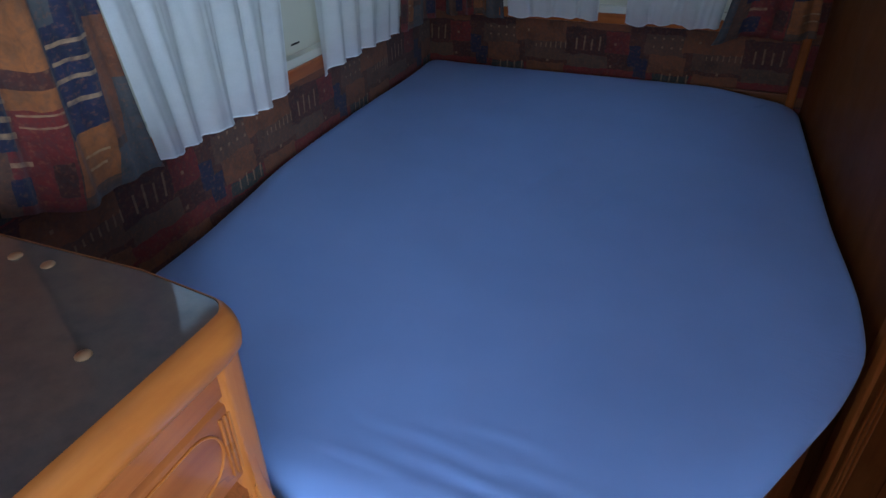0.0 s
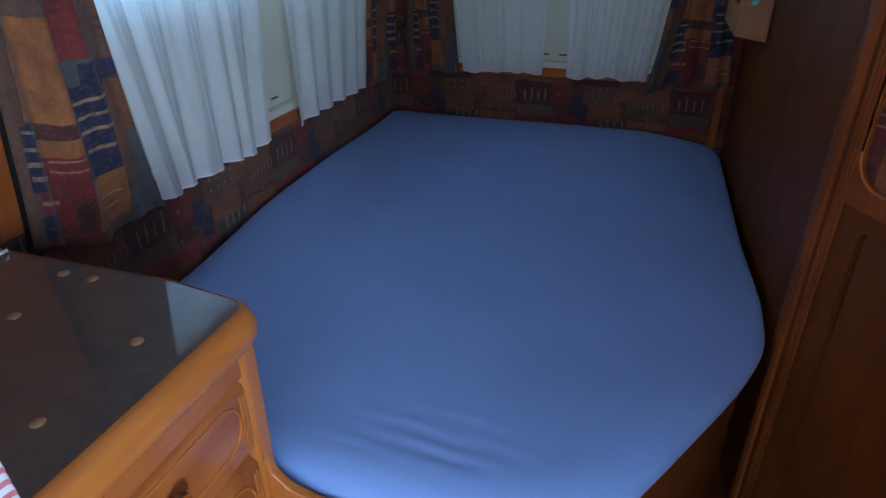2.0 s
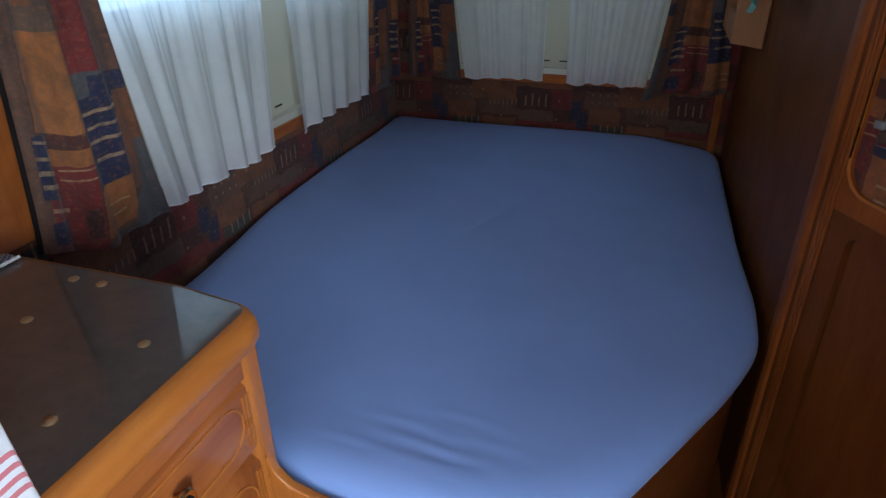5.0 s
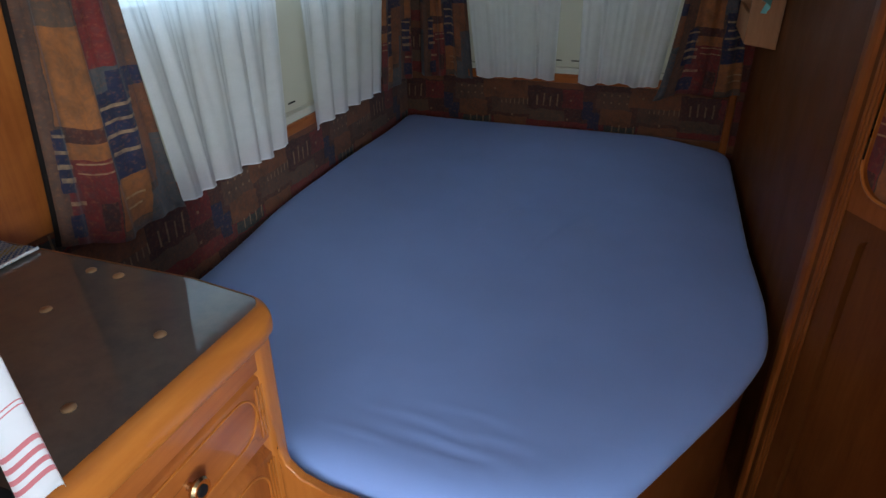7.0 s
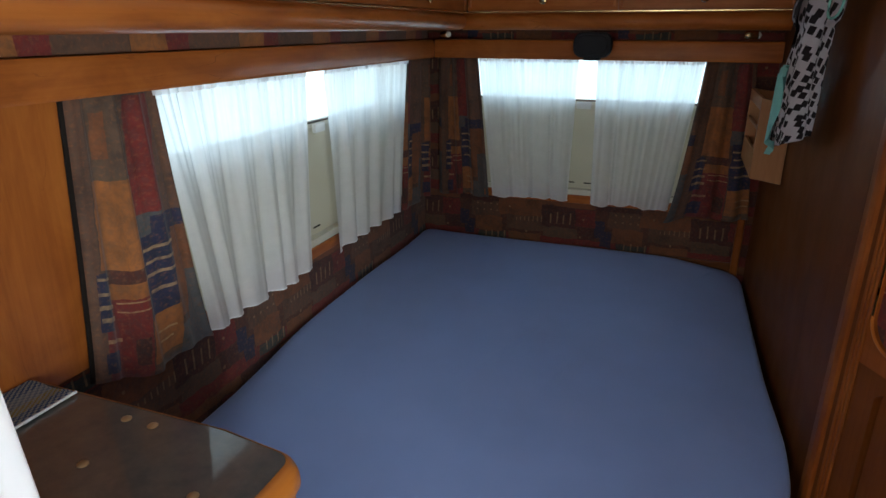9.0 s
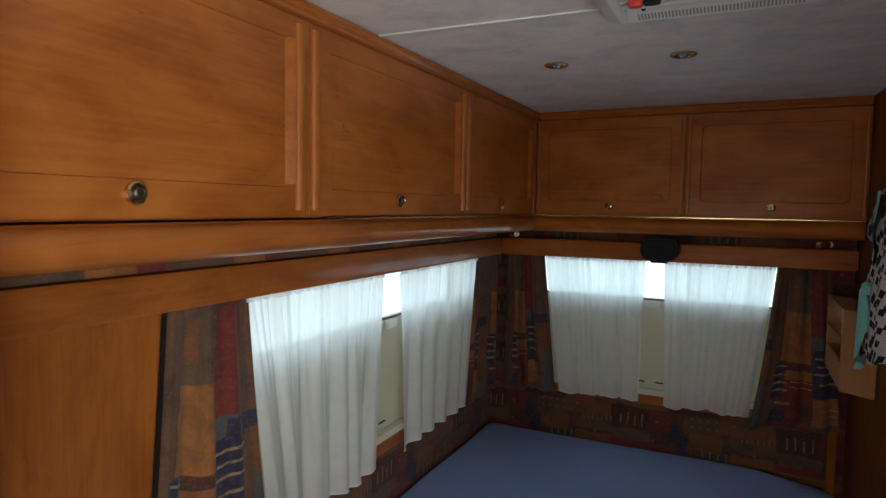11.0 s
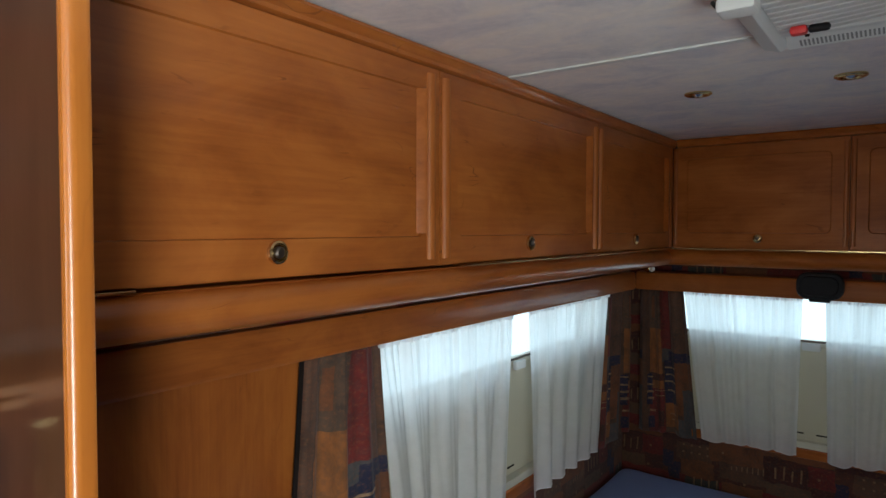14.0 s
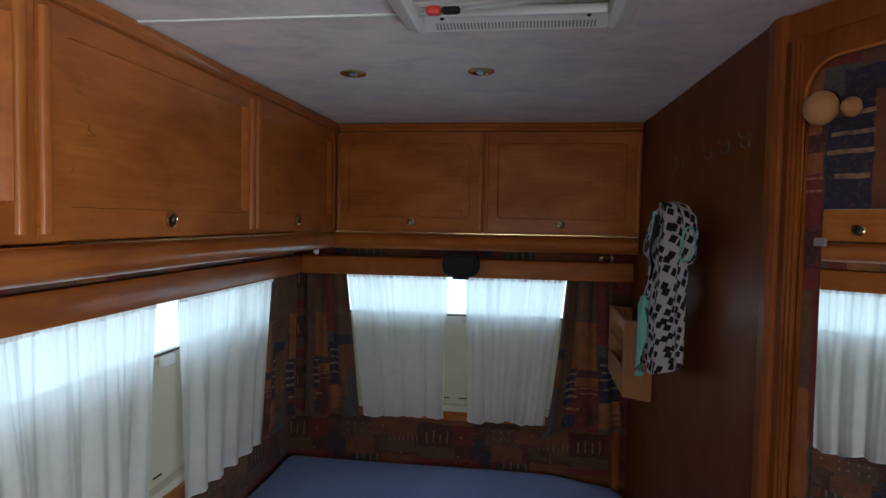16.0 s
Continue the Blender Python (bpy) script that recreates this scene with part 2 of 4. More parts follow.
def sheer():
    """White voile: half of the light passes straight, the rest scatters through the threads."""
    m = material("white_voile", (0.93, 0.93, 0.93), 0.9)
    n = Net(m)
    tl, tp, mx, mx2 = n.node("BsdfTranslucent"), n.node("BsdfTransparent"), n.node("MixShader"), n.node("MixShader")
    tl.inputs[0].default_value = (0.88, 0.9, 0.9, 1)
    tp.inputs[0].default_value = (1, 1, 1, 1)
    mx.inputs[0].default_value = 0.5
    n.link(n.b.outputs[0], mx.inputs[1])
    n.link(tl.outputs[0], mx.inputs[2])
    threads = n.noise(n.coords("UV", (700, 260, 1)), 1.0, 2)
    slubs = n.ramp(n.noise(n.coords("UV", (16, 30, 1)), 1.0, 5, 0.7), [(0.40, (0, 0, 0)), (0.70, (1, 1, 1))])
    clear = n.math("ADD", n.math("ADD", n.math("MULTIPLY", threads, 0.16), 0.13), n.math("MULTIPLY", slubs, 0.05))
    # gathers crowd together below the heading tape
    sep = n.node("SeparateXYZ")
    n.link(n.coords("UV", (1, 1, 1)), sep.inputs[0])
    high = n.ramp(sep.outputs[1], [(0.30, (0, 0, 0)), (0.58, (1, 1, 1))])
    pleats = n.ramp(n.noise(n.coords("UV", (46, 0.9, 1), (3, 1, 0)), 1.0, 3, 0.6, 0.4), [(0.42, (0, 0, 0)), (0.64, (1, 1, 1))])
    clear = n.math("MULTIPLY", clear, n.math("SUBTRACT", 1.0, n.math("MULTIPLY", n.math("MULTIPLY", high, pleats), 0.88)))
    n.link(clear, mx2.inputs[0])
    n.link(mx.outputs[0], mx2.inputs[1])
    n.link(tp.outputs[0], mx2.inputs[2])
    n.link(mx2.outputs[0], n.out.inputs[0])
    return m


voile = sheer()
voile_hem = material("white_voile_hem", (0.85, 0.87, 0.88), 0.9)


def blind_cloth():
    m = material("cream_blind_cloth", (0.62, 0.59, 0.49), 0.8)
    n = Net(m)
    tl, mx = n.node("BsdfTranslucent"), n.node("MixShader")
    tl.inputs[0].default_value = (0.42, 0.38, 0.27, 1)
    mx.inputs[0].default_value = 0.27
    n.link(n.b.outputs[0], mx.inputs[1])
    n.link(tl.outputs[0], mx.inputs[2])
    n.link(mx.outputs[0], n.out.inputs[0])
    return m


blind = blind_cloth()


def sheet_cloth():
    m = material("blue_jersey_sheet", (0.085, 0.135, 0.36), 0.85, Sheen_Weight=0.12, Sheen_Roughness=0.5)
    n = Net(m)
    v = n.coords("Object")
    patch = n.noise(v, 3.0, 3)
    n.color(n.ramp(patch, [(0.3, (0.222, 0.332, 0.665)), (0.7, (0.252, 0.374, 0.735))]))
    fine = n.noise(n.coords("Object", (900, 900, 900)), 1.0, 1)
    crease = n.noise(n.coords("Object", (5, 11, 5)), 1.0, 3, 0.5, 0.8)
    # thin stretched wrinkles, here and there
    streak = n.noise(n.coords("Object", (3.5, 30, 3.5), (2, 1, 0)), 1.0, 3, 0.55, 0.7)
    ridge = n.ramp(n.math("ABSOLUTE", n.math("SUBTRACT", streak, 0.5)), [(0.0, (1, 1, 1)), (0.05, (0, 0, 0))])
    where = n.ramp(n.noise(n.coords("Object", (1.6, 2.6, 1), (5, 3, 0)), 1.0, 2), [(0.46, (0, 0, 0)), (0.62, (1, 1, 1))])
    folds = n.math("MULTIPLY", n.math("MULTIPLY", ridge, where), 1.1)
    n.bump(n.math("ADD", n.math("ADD", n.math("MULTIPLY", crease, 6.0), fine), folds), 0.14, 0.0016)
    return m


sheet_mat = sheet_cloth()


def laminate():
    m = material("slate_laminate", (0.07, 0.062, 0.055), 0.3, Coat_Weight=1.0, Coat_Roughness=0.025, Coat_IOR=1.55, Specular_IOR_Level=0.25)
    n = Net(m)
    v = n.coords("Object")
    a, b = n.noise(v, 9, 6, 0.65, 0.5), n.noise(v, 38, 4, 0.7)
    c = n.ramp(a, [(0.28, (0.052, 0.055, 0.060)), (0.5, (0.086, 0.077, 0.070)), (0.72, (0.120, 0.092, 0.070))])
    n.color(n.mix(0.35, c, n.ramp(b, [(0.35, (0.045, 0.048, 0.054)), (0.7, (0.135, 0.115, 0.100))])))
    n.link(n.math("ADD", n.math("MULTIPLY", b, 0.2), 0.25), n.b.inputs["Roughness"])
    return m


laminate_mat = laminate()


def ceiling_vinyl():
    m = material("marbled_ceiling_vinyl", (0.6, 0.55, 0.53), 0.7)
    n = Net(m)
    v = n.coords("Object")
    a, b = n.noise(n.coords("Object", (6, 9, 4)), 1.0, 6, 0.68, 0.7), n.noise(v, 45, 3, 0.7)
    c = n.ramp(a, [(0.34, (0.68, 0.67, 0.70)), (0.5, (0.85, 0.81, 0.79)), (0.64, (0.95, 0.88, 0.80))])
    n.color(n.mix(0.2, c, n.ramp(b, [(0.3, (0.55, 0.52, 0.52)), (0.7, (0.85, 0.81, 0.79))])))
    n.bump(b, 0.12, 0.001)
    return m


ceiling_mat = ceiling_vinyl()
brass = material("polished_brass", (0.62, 0.45, 0.22), 0.22, 1.0)
chrome = material("chrome", (0.8, 0.8, 0.82), 0.12, 1.0)
dark_metal = material("dull_steel", (0.12, 0.10, 0.085), 0.4, 0.9)
bronze = material("bronze_cap", (0.40, 0.25, 0.13), 0.38, 0.6)
white_plastic = material("white_plastic", (0.68, 0.70, 0.68), 0.4)
cream_plastic = material("cream_plastic", (0.62, 0.60, 0.50), 0.45)
grey_pleat = material("grey_pleated_cloth", (0.60, 0.61, 0.60), 0.8)
black_plastic = material("black_plastic", (0.008, 0.008, 0.010), 0.6, Specular_IOR_Level=0.2)
dark_gap = material("dark_gap", (0.012, 0.009, 0.007), 0.9)
grey_slot = material("grey_slot", (0.24, 0.25, 0.25), 0.7)
red_plastic = material("red_plastic", (0.6, 0.03, 0.03), 0.4)
mirror_mat = material("mirror_silver", (0.86, 0.88, 0.88), 0.01, 1.0)
glass_mat = material("window_pane", (0.9, 0.95, 0.95), 0.02, Transmission_Weight=1.0, IOR=1.05)
floor_mat = wood("brown_vinyl_plank", DARKER, "y", rough=0.45)
paper = material("white_paper", (0.7, 0.7, 0.72), 0.8)
amber = material("amber_glass", (0.40, 0.20, 0.05), 0.15, Coat_Weight=0.5)
yellow = material("yellow_plastic", (0.75, 0.70, 0.03), 0.45)

# ---- mesh helpers ----
ORIGIN = {}


def finish(name, bm, mat, parent, origin, angle):
    bmesh.ops.translate(bm, verts=bm.verts, vec=-origin)
    bmesh.ops.recalc_face_normals(bm, faces=bm.faces)
    me = bpy.data.meshes.new(name)
    bm.to_mesh(me)
    bm.free()
    me.polygons.foreach_set("use_smooth", [True] * len(me.polygons))
    me.set_sharp_from_angle(angle=radians(angle))
    me.materials.append(mat)
    ob = new(name, me)
    ob.parent = parent
    if angle < 90:
        wn_ = ob.modifiers.new("flat_faces", "WEIGHTED_NORMAL")
        wn_.mode, wn_.keep_sharp = "FACE_AREA", True
    ORIGIN[ob.name] = origin
    return ob


def thing(name, at, label, category, group="", kind=""):
    ob = new(name)
    ob.location, ob.empty_display_size = at, 0.05
    ORIGIN[ob.name] = Vector(at)
    return tagged(ob, label, category, group, kind)


def part(name, bm, mat, parent, label="", angle=40):
    ob = finish(name, bm, mat, parent, ORIGIN[parent.name], angle)
    return tagged(ob, label) if label else ob


def solo(name, bm, mat, label="", category="", group="", kind="", at=(0, 0, 0), angle=40):
    ob = finish(name, bm, mat, None, Vector(at), angle)
    ob.location = at
    return tagged(ob, label, category, group, kind)


def box(x0, x1, y0, y1, z0, z1, r=0.0, seg=2):
    bm = bmesh.new()
    bmesh.ops.create_cube(bm, size=1)
    for v in bm.verts:
        v.co = Vector(((x0, x1)[v.co.x > 0], (y0, y1)[v.co.y > 0], (z0, z1)[v.co.z > 0]))
    if r:
        bmesh.ops.bevel(bm, geom=bm.edges[:], offset=r, segments=seg, profile=0.5, affect="EDGES")
    return bm


def join(*parts):
    out = bmesh.new()
    for b in parts:
        me = bpy.data.meshes.new("tmp")
        b.to_mesh(me)
        b.free()
        out.from_mesh(me)
        bpy.data.meshes.remove(me)
    return out


def prism(points, axis, a0, a1, r=0.0):
    """A profile drawn out along an axis: points are the two other coordinates, in xyz order."""
    bm = bmesh.new()
    k = "xyz".index(axis)
    rings = []
    for a in (a0, a1):
        ring = []
        for p in points:
            c = list(p)
            c.insert(k, a)
            ring.append(bm.verts.new(c))
        rings.append(ring)
    for i in range(len(points)):
        j = (i + 1) % len(points)
        bm.faces.new((rings[0][i], rings[0][j], rings[1][j], rings[1][i]))
    bm.faces.new(rings[0])
    bm.faces.new(rings[1][::-1])
    if r:
        bmesh.ops.recalc_face_normals(bm, faces=bm.faces)
        bmesh.ops.bevel(bm, geom=bm.edges[:], offset=r, segments=2, profile=0.5, affect="EDGES")
    return bm


def lathe(profile, at, way=(0, 0, 1), seg=20):
    """Turned shape: profile of (radius, height) round the line from at along way."""
    bm = bmesh.new()
    turn = Vector(way).to_track_quat("Z", "Y").to_matrix()
    rings = []
    for rad, h in profile:
        ring = []
        for i in range(seg):
            a = 2 * math.pi * i / seg
            ring.append(bm.verts.new(Vector(at) + turn @ Vector((rad * math.cos(a), rad * math.sin(a), h))))
        rings.append(ring)
    for p, q in zip(rings, rings[1:]):
        for i in range(seg):
            j = (i + 1) % seg
            bm.faces.new((p[i], p[j], q[j], q[i]))
    bm.faces.new(rings[0][::-1])
    bm.faces.new(rings[-1])
    return bm


def tube(points, rad, seg=8):
    bm = bmesh.new()
    pts = [Vector(p) for p in points]
    rings = []
    for i, p in enumerate(pts):
        d = (pts[min(i + 1, len(pts) - 1)] - pts[max(i - 1, 0)]).normalized()
        q = d.to_track_quat("Z", "Y").to_matrix()
        rings.append([bm.verts.new(p + q @ Vector((rad * math.cos(2 * math.pi * k / seg), rad * math.sin(2 * math.pi * k / seg), 0))) for k in range(seg)])
    for a, b in zip(rings, rings[1:]):
        for i in range(seg):
            j = (i + 1) % seg
            bm.faces.new((a[i], a[j], b[j], b[i]))
    bm.faces.new(rings[0][::-1])
    bm.faces.new(rings[-1])
    return bm


def grid(nu, nv, place, cloth):
    """A sheet: place(u, v) gives the point, cloth(u, v) the place on the cloth in metres, for u and v from 0 to 1."""
    bm = bmesh.new()
    uv = bm.loops.layers.uv.new("UVMap")
    vs = [[bm.verts.new(place(i / nu, j / nv)) for j in range(nv + 1)] for i in range(nu + 1)]
    for i in range(nu):
        for j in range(nv):
            f = bm.faces.new((vs[i][j], vs[i + 1][j], vs[i + 1][j + 1], vs[i][j + 1]))
            for lo, (a, b) in zip(f.loops, ((i, j), (i + 1, j), (i + 1, j + 1), (i, j + 1))):
                lo[uv].uv = cloth(a / nu, b / nv)
    return bm


def rounded(x0, x1, y0, y1, r, seg=6):
    """Corners of a rounded rectangle, in order."""
    pts = []
    for cx, cy, a0 in ((x1 - r, y1 - r, 0), (x0 + r, y1 - r, 90), (x0 + r, y0 + r, 180), (x1 - r, y0 + r, 270)):
        for k in range(seg + 1):
            a = radians(a0 + 90 * k / seg)
            pts.append((cx + r * math.cos(a), cy + r * math.sin(a)))
    return pts


def smooth_noise(x, seed):
    return noise.noise(Vector((x, seed * 7.31, seed * 1.7)))


# ---- the shell ----
LEFT, REAR, TOP = -0.90, 2.49, 1.98
FRONT, RIGHT = -2.6, 1.25
solo("floor", box(LEFT - 0.03, RIGHT + 0.03, FRONT - 0.03, REAR + 0.03, -0.04, 0), floor_mat, "brown plank floor of the caravan", "floor", kind="structure")
solo("ceiling", box(LEFT - 0.03, RIGHT + 0.03, FRONT - 0.03, REAR + 0.03, TOP, TOP + 0.04), ceiling_mat, "pale marbled vinyl caravan ceiling", "ceiling", kind="structure")
solo("trim_ceiling_seam", box(-0.655, -0.13, 1.074, 1.092, TOP - 0.006, TOP - 0.001, 0.002), white_plastic, "narrow white plastic strip over a ceiling seam", "trim", kind="structure")


def wall_with_hole(axis, at, out, a0, a1, h0, h1, z0=0.0, z1=TOP):
    """A wall as four slabs round one opening: axis is the wall's normal, at its inner face, out its outer face."""
    lo, hi = min(at, out), max(at, out)
    ends = (FRONT - 0.03, REAR + 0.03) if axis == "x" else (LEFT, RIGHT)
    pieces = []
    for b0, b1, c0, c1 in ((ends[0], a0, z0, z1), (a1, ends[1], z0, z1), (a0, a1, z0, h0), (a0, a1, h1, z1)):
        pieces.append(box(lo, hi, b0, b1, c0, c1) if axis == "x" else box(b0, b1, lo, hi, c0, c1))
    return join(*pieces)


def uv_project(bm, axes, shift=(0, 0)):
    layer = bm.loops.layers.uv.verify()
    for f in bm.faces:
        for lo in f.loops:
            lo[layer].uv = (lo.vert.co[axes[0]] + shift[0], lo.vert.co[axes[1]] + shift[1])
    return bm


WIN_SIDE, WIN_REAR, WIN_Z = (0.82, 2.24), (-0.70, 0.31), (0.825, 1.40)
solo("wall_left", uv_project(wall_with_hole("x", LEFT, LEFT - 0.03, *WIN_SIDE, *WIN_Z), (1, 2), (-1.108, -0.598)), wall_fabric, "caravan side wall covered in patchwork printed fabric", "wall", kind="structure")
solo("wall_rear", uv_project(wall_with_hole("y", REAR, REAR + 0.03, *WIN_REAR, *WIN_Z), (0, 2), (0.712, -0.598)), wall_fabric, "caravan end wall covered in patchwork printed fabric", "wall", kind="structure")
solo("wall_front", wall_with_hole("y", FRONT, FRONT - 0.03, -0.55, 0.95, 0.95, 1.75), wood_z, "plain wooden front wall with a wide window opening", "wall", kind="structure")
# opening cut only to let the added right-hand light in
solo("wall_right", wall_with_hole("x", RIGHT, RIGHT + 0.03, -1.23, -0.77, 0.42, 1.93), dark_z, "brown wooden side wall with an unseen opening for the added light", "wall", kind="structure")
solo("wall_wardrobe", prism([(0.497, REAR), (0.533, 1.205), (0.56, 1.205), (0.53, REAR)], "z", 0, TOP), dark_z, "tall brown wooden wardrobe side beside the bed", "wall", kind="structure")
# unseen closing wall; its end at y -0.33 blocks right-hand light from the bed
solo("wall_closing", prism([(0.832, 0.605), (0.832, -0.33), (RIGHT, -0.33), (RIGHT, -0.30), (0.86, -0.30), (0.86, 0.605)], "z", 0, TOP), dark_z, "plain brown unseen closing wall, also shading the bed corner", "wall", kind="structure")
# out of view, added to keep front light off the lower right side
solo("wall_light_stop", box(0.10, RIGHT, -1.75, -1.72, 0, 1.50), dark_z, "unseen low brown wall added to block front light", "wall", kind="structure")
solo("trim_wardrobe_edge", prism([(0.531, 1.150), (0.525, 1.166), (0.527, 1.204), (0.562, 1.204), (0.562, 1.150)], "z", 0, TOP, 0.003), frame_z, "rounded wooden edge strip of the wardrobe", "trim", kind="structure")


def caravan_window(name, axis, at, a0, a1, z0, z1, label):
    """Frame, pane, a cream cloth blind drawn up from below with its bar, and a sill."""
    mid = (a0 + a1) / 2
    base = (at, mid, z0) if axis == "x" else (mid, at, z0)
    sign = -1 if axis == "x" else 1
    w = thing(name, base, label, "window", kind="structure")

    def slab(b0, b1, d0, d1, c0, c1, r=0.0):
        d0, d1 = sorted((at + sign * d0, at + sign * d1))
        return box(d0, d1, b0, b1, c0, c1, r) if axis == "x" else box(b0, b1, d0, d1, c0, c1, r)

    fr = part("window_frame", join(slab(a0, a0 + 0.03, -0.008, 0.06, z0, z1, 0.004), slab(a1 - 0.03, a1, -0.008, 0.06, z0, z1, 0.004),
                                   slab(a0 + 0.03, a1 - 0.03, -0.008, 0.06, z0, z0 + 0.03, 0.004), slab(a0 + 0.03, a1 - 0.03, -0.008, 0.06, z1 - 0.015, z1, 0.004)), cream_plastic, w)
    pane = part("pane", slab(a0 + 0.02, a1 - 0.02, 0.052, 0.056, z0 + 0.02, z1 - 0.01), glass_mat, w)
    pane.visible_shadow = False
    part("blind", slab(a0 + 0.03, a1 - 0.03, 0.020, 0.022, z0 + 0.03, 1.212), blind, w, "cream cloth roller blind drawn most of the way up")
    bar = part("blind_bar", slab(a0 + 0.03, a1 - 0.03, 0.010, 0.030, 1.208, 1.230, 0.004), cream_plastic, w)
    catch = mid + (0.065 if axis == "x" else 0.0)
    part("blind_catch", slab(catch - 0.030, catch + 0.030, -0.006, 0.0098, 1.192, 1.220, 0.004), white_plastic, bar)
    part("seal", slab(a0 + 0.03, a1 - 0.03, 0.0085, 0.0098, 1.222, 1.229), dark_metal, bar, "thin dark seal along the blind bar")
    part("vent_slot", join(slab(mid - 0.06, mid - 0.02, 0.0175, 0.0195, z0 + 0.052, z0 + 0.057), slab(mid + 0.02, mid + 0.06, 0.0175, 0.0195, z0 + 0.052, z0 + 0.057)), dark_gap, fr)
    part("window_sill", slab(a0 - 0.01, a1 + 0.01, -0.016, -0.001, z0 - 0.03, z0 + 0.006, 0.005), wood_y if axis == "x" else wood_x, w, "slim wooden sill")
    return w


caravan_window("window_1", "x", LEFT, *WIN_SIDE, *WIN_Z, "long caravan side window with a cream blind")
caravan_window("window_2", "y", REAR, *WIN_REAR, *WIN_Z, "caravan end window with a cream blind")

# wooden panel on the side wall between partition and curtain; pelmets over the windows
solo("wall_panel", box(LEFT + 0.001, LEFT + 0.022, 0.052, 0.70, 0.86, 1.39, 0.003), wood_z, "upright wooden wall panel beside the curtain", "wall panel", kind="structure")
PEL = [(LEFT + 0.002, 1.388), (-0.826, 1.388), (-0.821, 1.396), (-0.824, 1.450), (-0.830, 1.460), (LEFT + 0.002, 1.462)]
solo("trim_pelmet_side", prism(PEL, "y", 0.052, 2.415), wood_y, "wooden pelmet board above the side window", "pelmet", kind="structure")
PELR = [(REAR - 0.002, 1.388), (2.424, 1.388), (2.419, 1.396), (2.422, 1.450), (2.428, 1.460), (REAR - 0.002, 1.462)]
solo("trim_pelmet_rear", prism(PELR, "x", -0.822, 0.495), wood_x, "wooden pelmet board above the end window", "pelmet", kind="structure")
solo("trim_corner_bead", box(0.440, 0.470, 2.464, 2.488, 0.5, 0.81, 0.008), frame_z, "upright wooden bead in the corner behind the bed", "trim", kind="structure")
solo("trim_bed_rail", box(-0.25, 0.46, 2.474, 2.488, 0.575, 0.604, 0.004), dark_x, "thin wooden rail behind the bed", "trim", kind="structure")

strip = uv_project(box(-0.868, -0.846, 0.053, 2.405, 1.4625, 1.4995), (1, 2), (0.2, 0.166))
solo("trim_fabric_strip", strip, fabric, "narrow patchwork fabric strip above the side pelmet", "trim", kind="structure")

# ---- overhead cabinets ----
FACE, FACER = -0.655, 2.335


def grooved_door(axis, at, a0, a1, z0, z1, sunk0, sunk1, parent, mat, flutes):
    """A cabinet flap: a rim, a sunk middle panel with rounded corners and upright flutes at its ends. Faces +x or -y."""
    s = 1 if axis == "x" else -1

    def put(p, q, d):
        return (at + s * d, p, q) if axis == "x" else (p, at + s * d, q)

    bm = bmesh.new()
    inner = rounded(a0 + sunk0, a1 - sunk1, z0 + 0.060, z1 - 0.048, 0.014, 4)
    n = len(inner)

    def loop(near, far, offset, depth):
        pts = rounded(a0 + sunk0 - near, a1 - sunk1 + far, z0 + 0.060 - offset, z1 - 0.048 + offset, 0.014 + max(offset, -0.008), 4)
        return [bm.verts.new(put(p, q, depth)) for p, q in pts]

    rings = [loop(0.012, 0.012, 0.012, 0.0), loop(0.005, 0.005, 0.005, 0.0), loop(0.002, 0.001, 0.003, -0.0045), loop(-0.008, -0.004, -0.008, -0.004)]
    for r0, r1 in zip(rings, rings[1:]):
        for i in range(n):
            j = (i + 1) % n
            bm.faces.new((r0[i], r0[j], r1[j], r1[i]))
    bm.faces.new(rings[-1])
    # rim: fans from the outer rectangle to the first ring
    corners = [bm.verts.new(put(p, q, 0.0)) for p, q in ((a1, z1), (a0, z1), (a0, z0), (a1, z0))]
    back = [bm.verts.new(put(p, q, -0.018)) for p, q in ((a1, z1), (a0, z1), (a0, z0), (a1, z0))]
    q = n // 4
    for c in range(4):
        ring = rings[0][c * q:(c + 1) * q]
        for i in range(len(ring) - 1):
            bm.faces.new((corners[c], ring[i], ring[i + 1]))
        nxt = rings[0][((c + 1) * q) % n]
        bm.faces.new((corners[c], ring[-1], nxt, corners[(c + 1) % 4]))
        bm.faces.new((corners[c], corners[(c + 1) % 4], back[(c + 1) % 4], back[c]))
    bm.faces.new(back)
    door = part("door", bm, mat, parent, angle=25)
    if axis == "x":
        e = a1 - sunk1 + 0.005
        bead = prism([(at - 0.0045, e - 0.019), (at + 0.005, e - 0.010), (at + 0.010, e - 0.003), (at + 0.007, e + 0.001), (at, e + 0.003), (at - 0.006, e + 0.002)], "z", z0 + 0.062, z1 - 0.044)
        part("bead", bead, wood_x, door, "slanted upright wooden bead")
    for f0 in flutes:
        w, h0, h1 = (0.024 if axis == "x" else 0.014), z0 + 0.012, z1 - 0.012
        st = []
        for k in range(7):
            ang = math.pi * k / 6
            st.append((f0 + w / 2 - w / 2 * math.cos(ang), (0.009 if axis == "x" else 0.0055) * math.sin(ang)))
        if axis == "x":
            fb = prism([(at + d, p) for p, d in st], "z", h0, h1)
        else:
            fb = prism([(p, at - d) for p, d in st], "z", h0, h1)
        part("flute", fb, wood_z, door, "raised upright wooden flute")
    return door


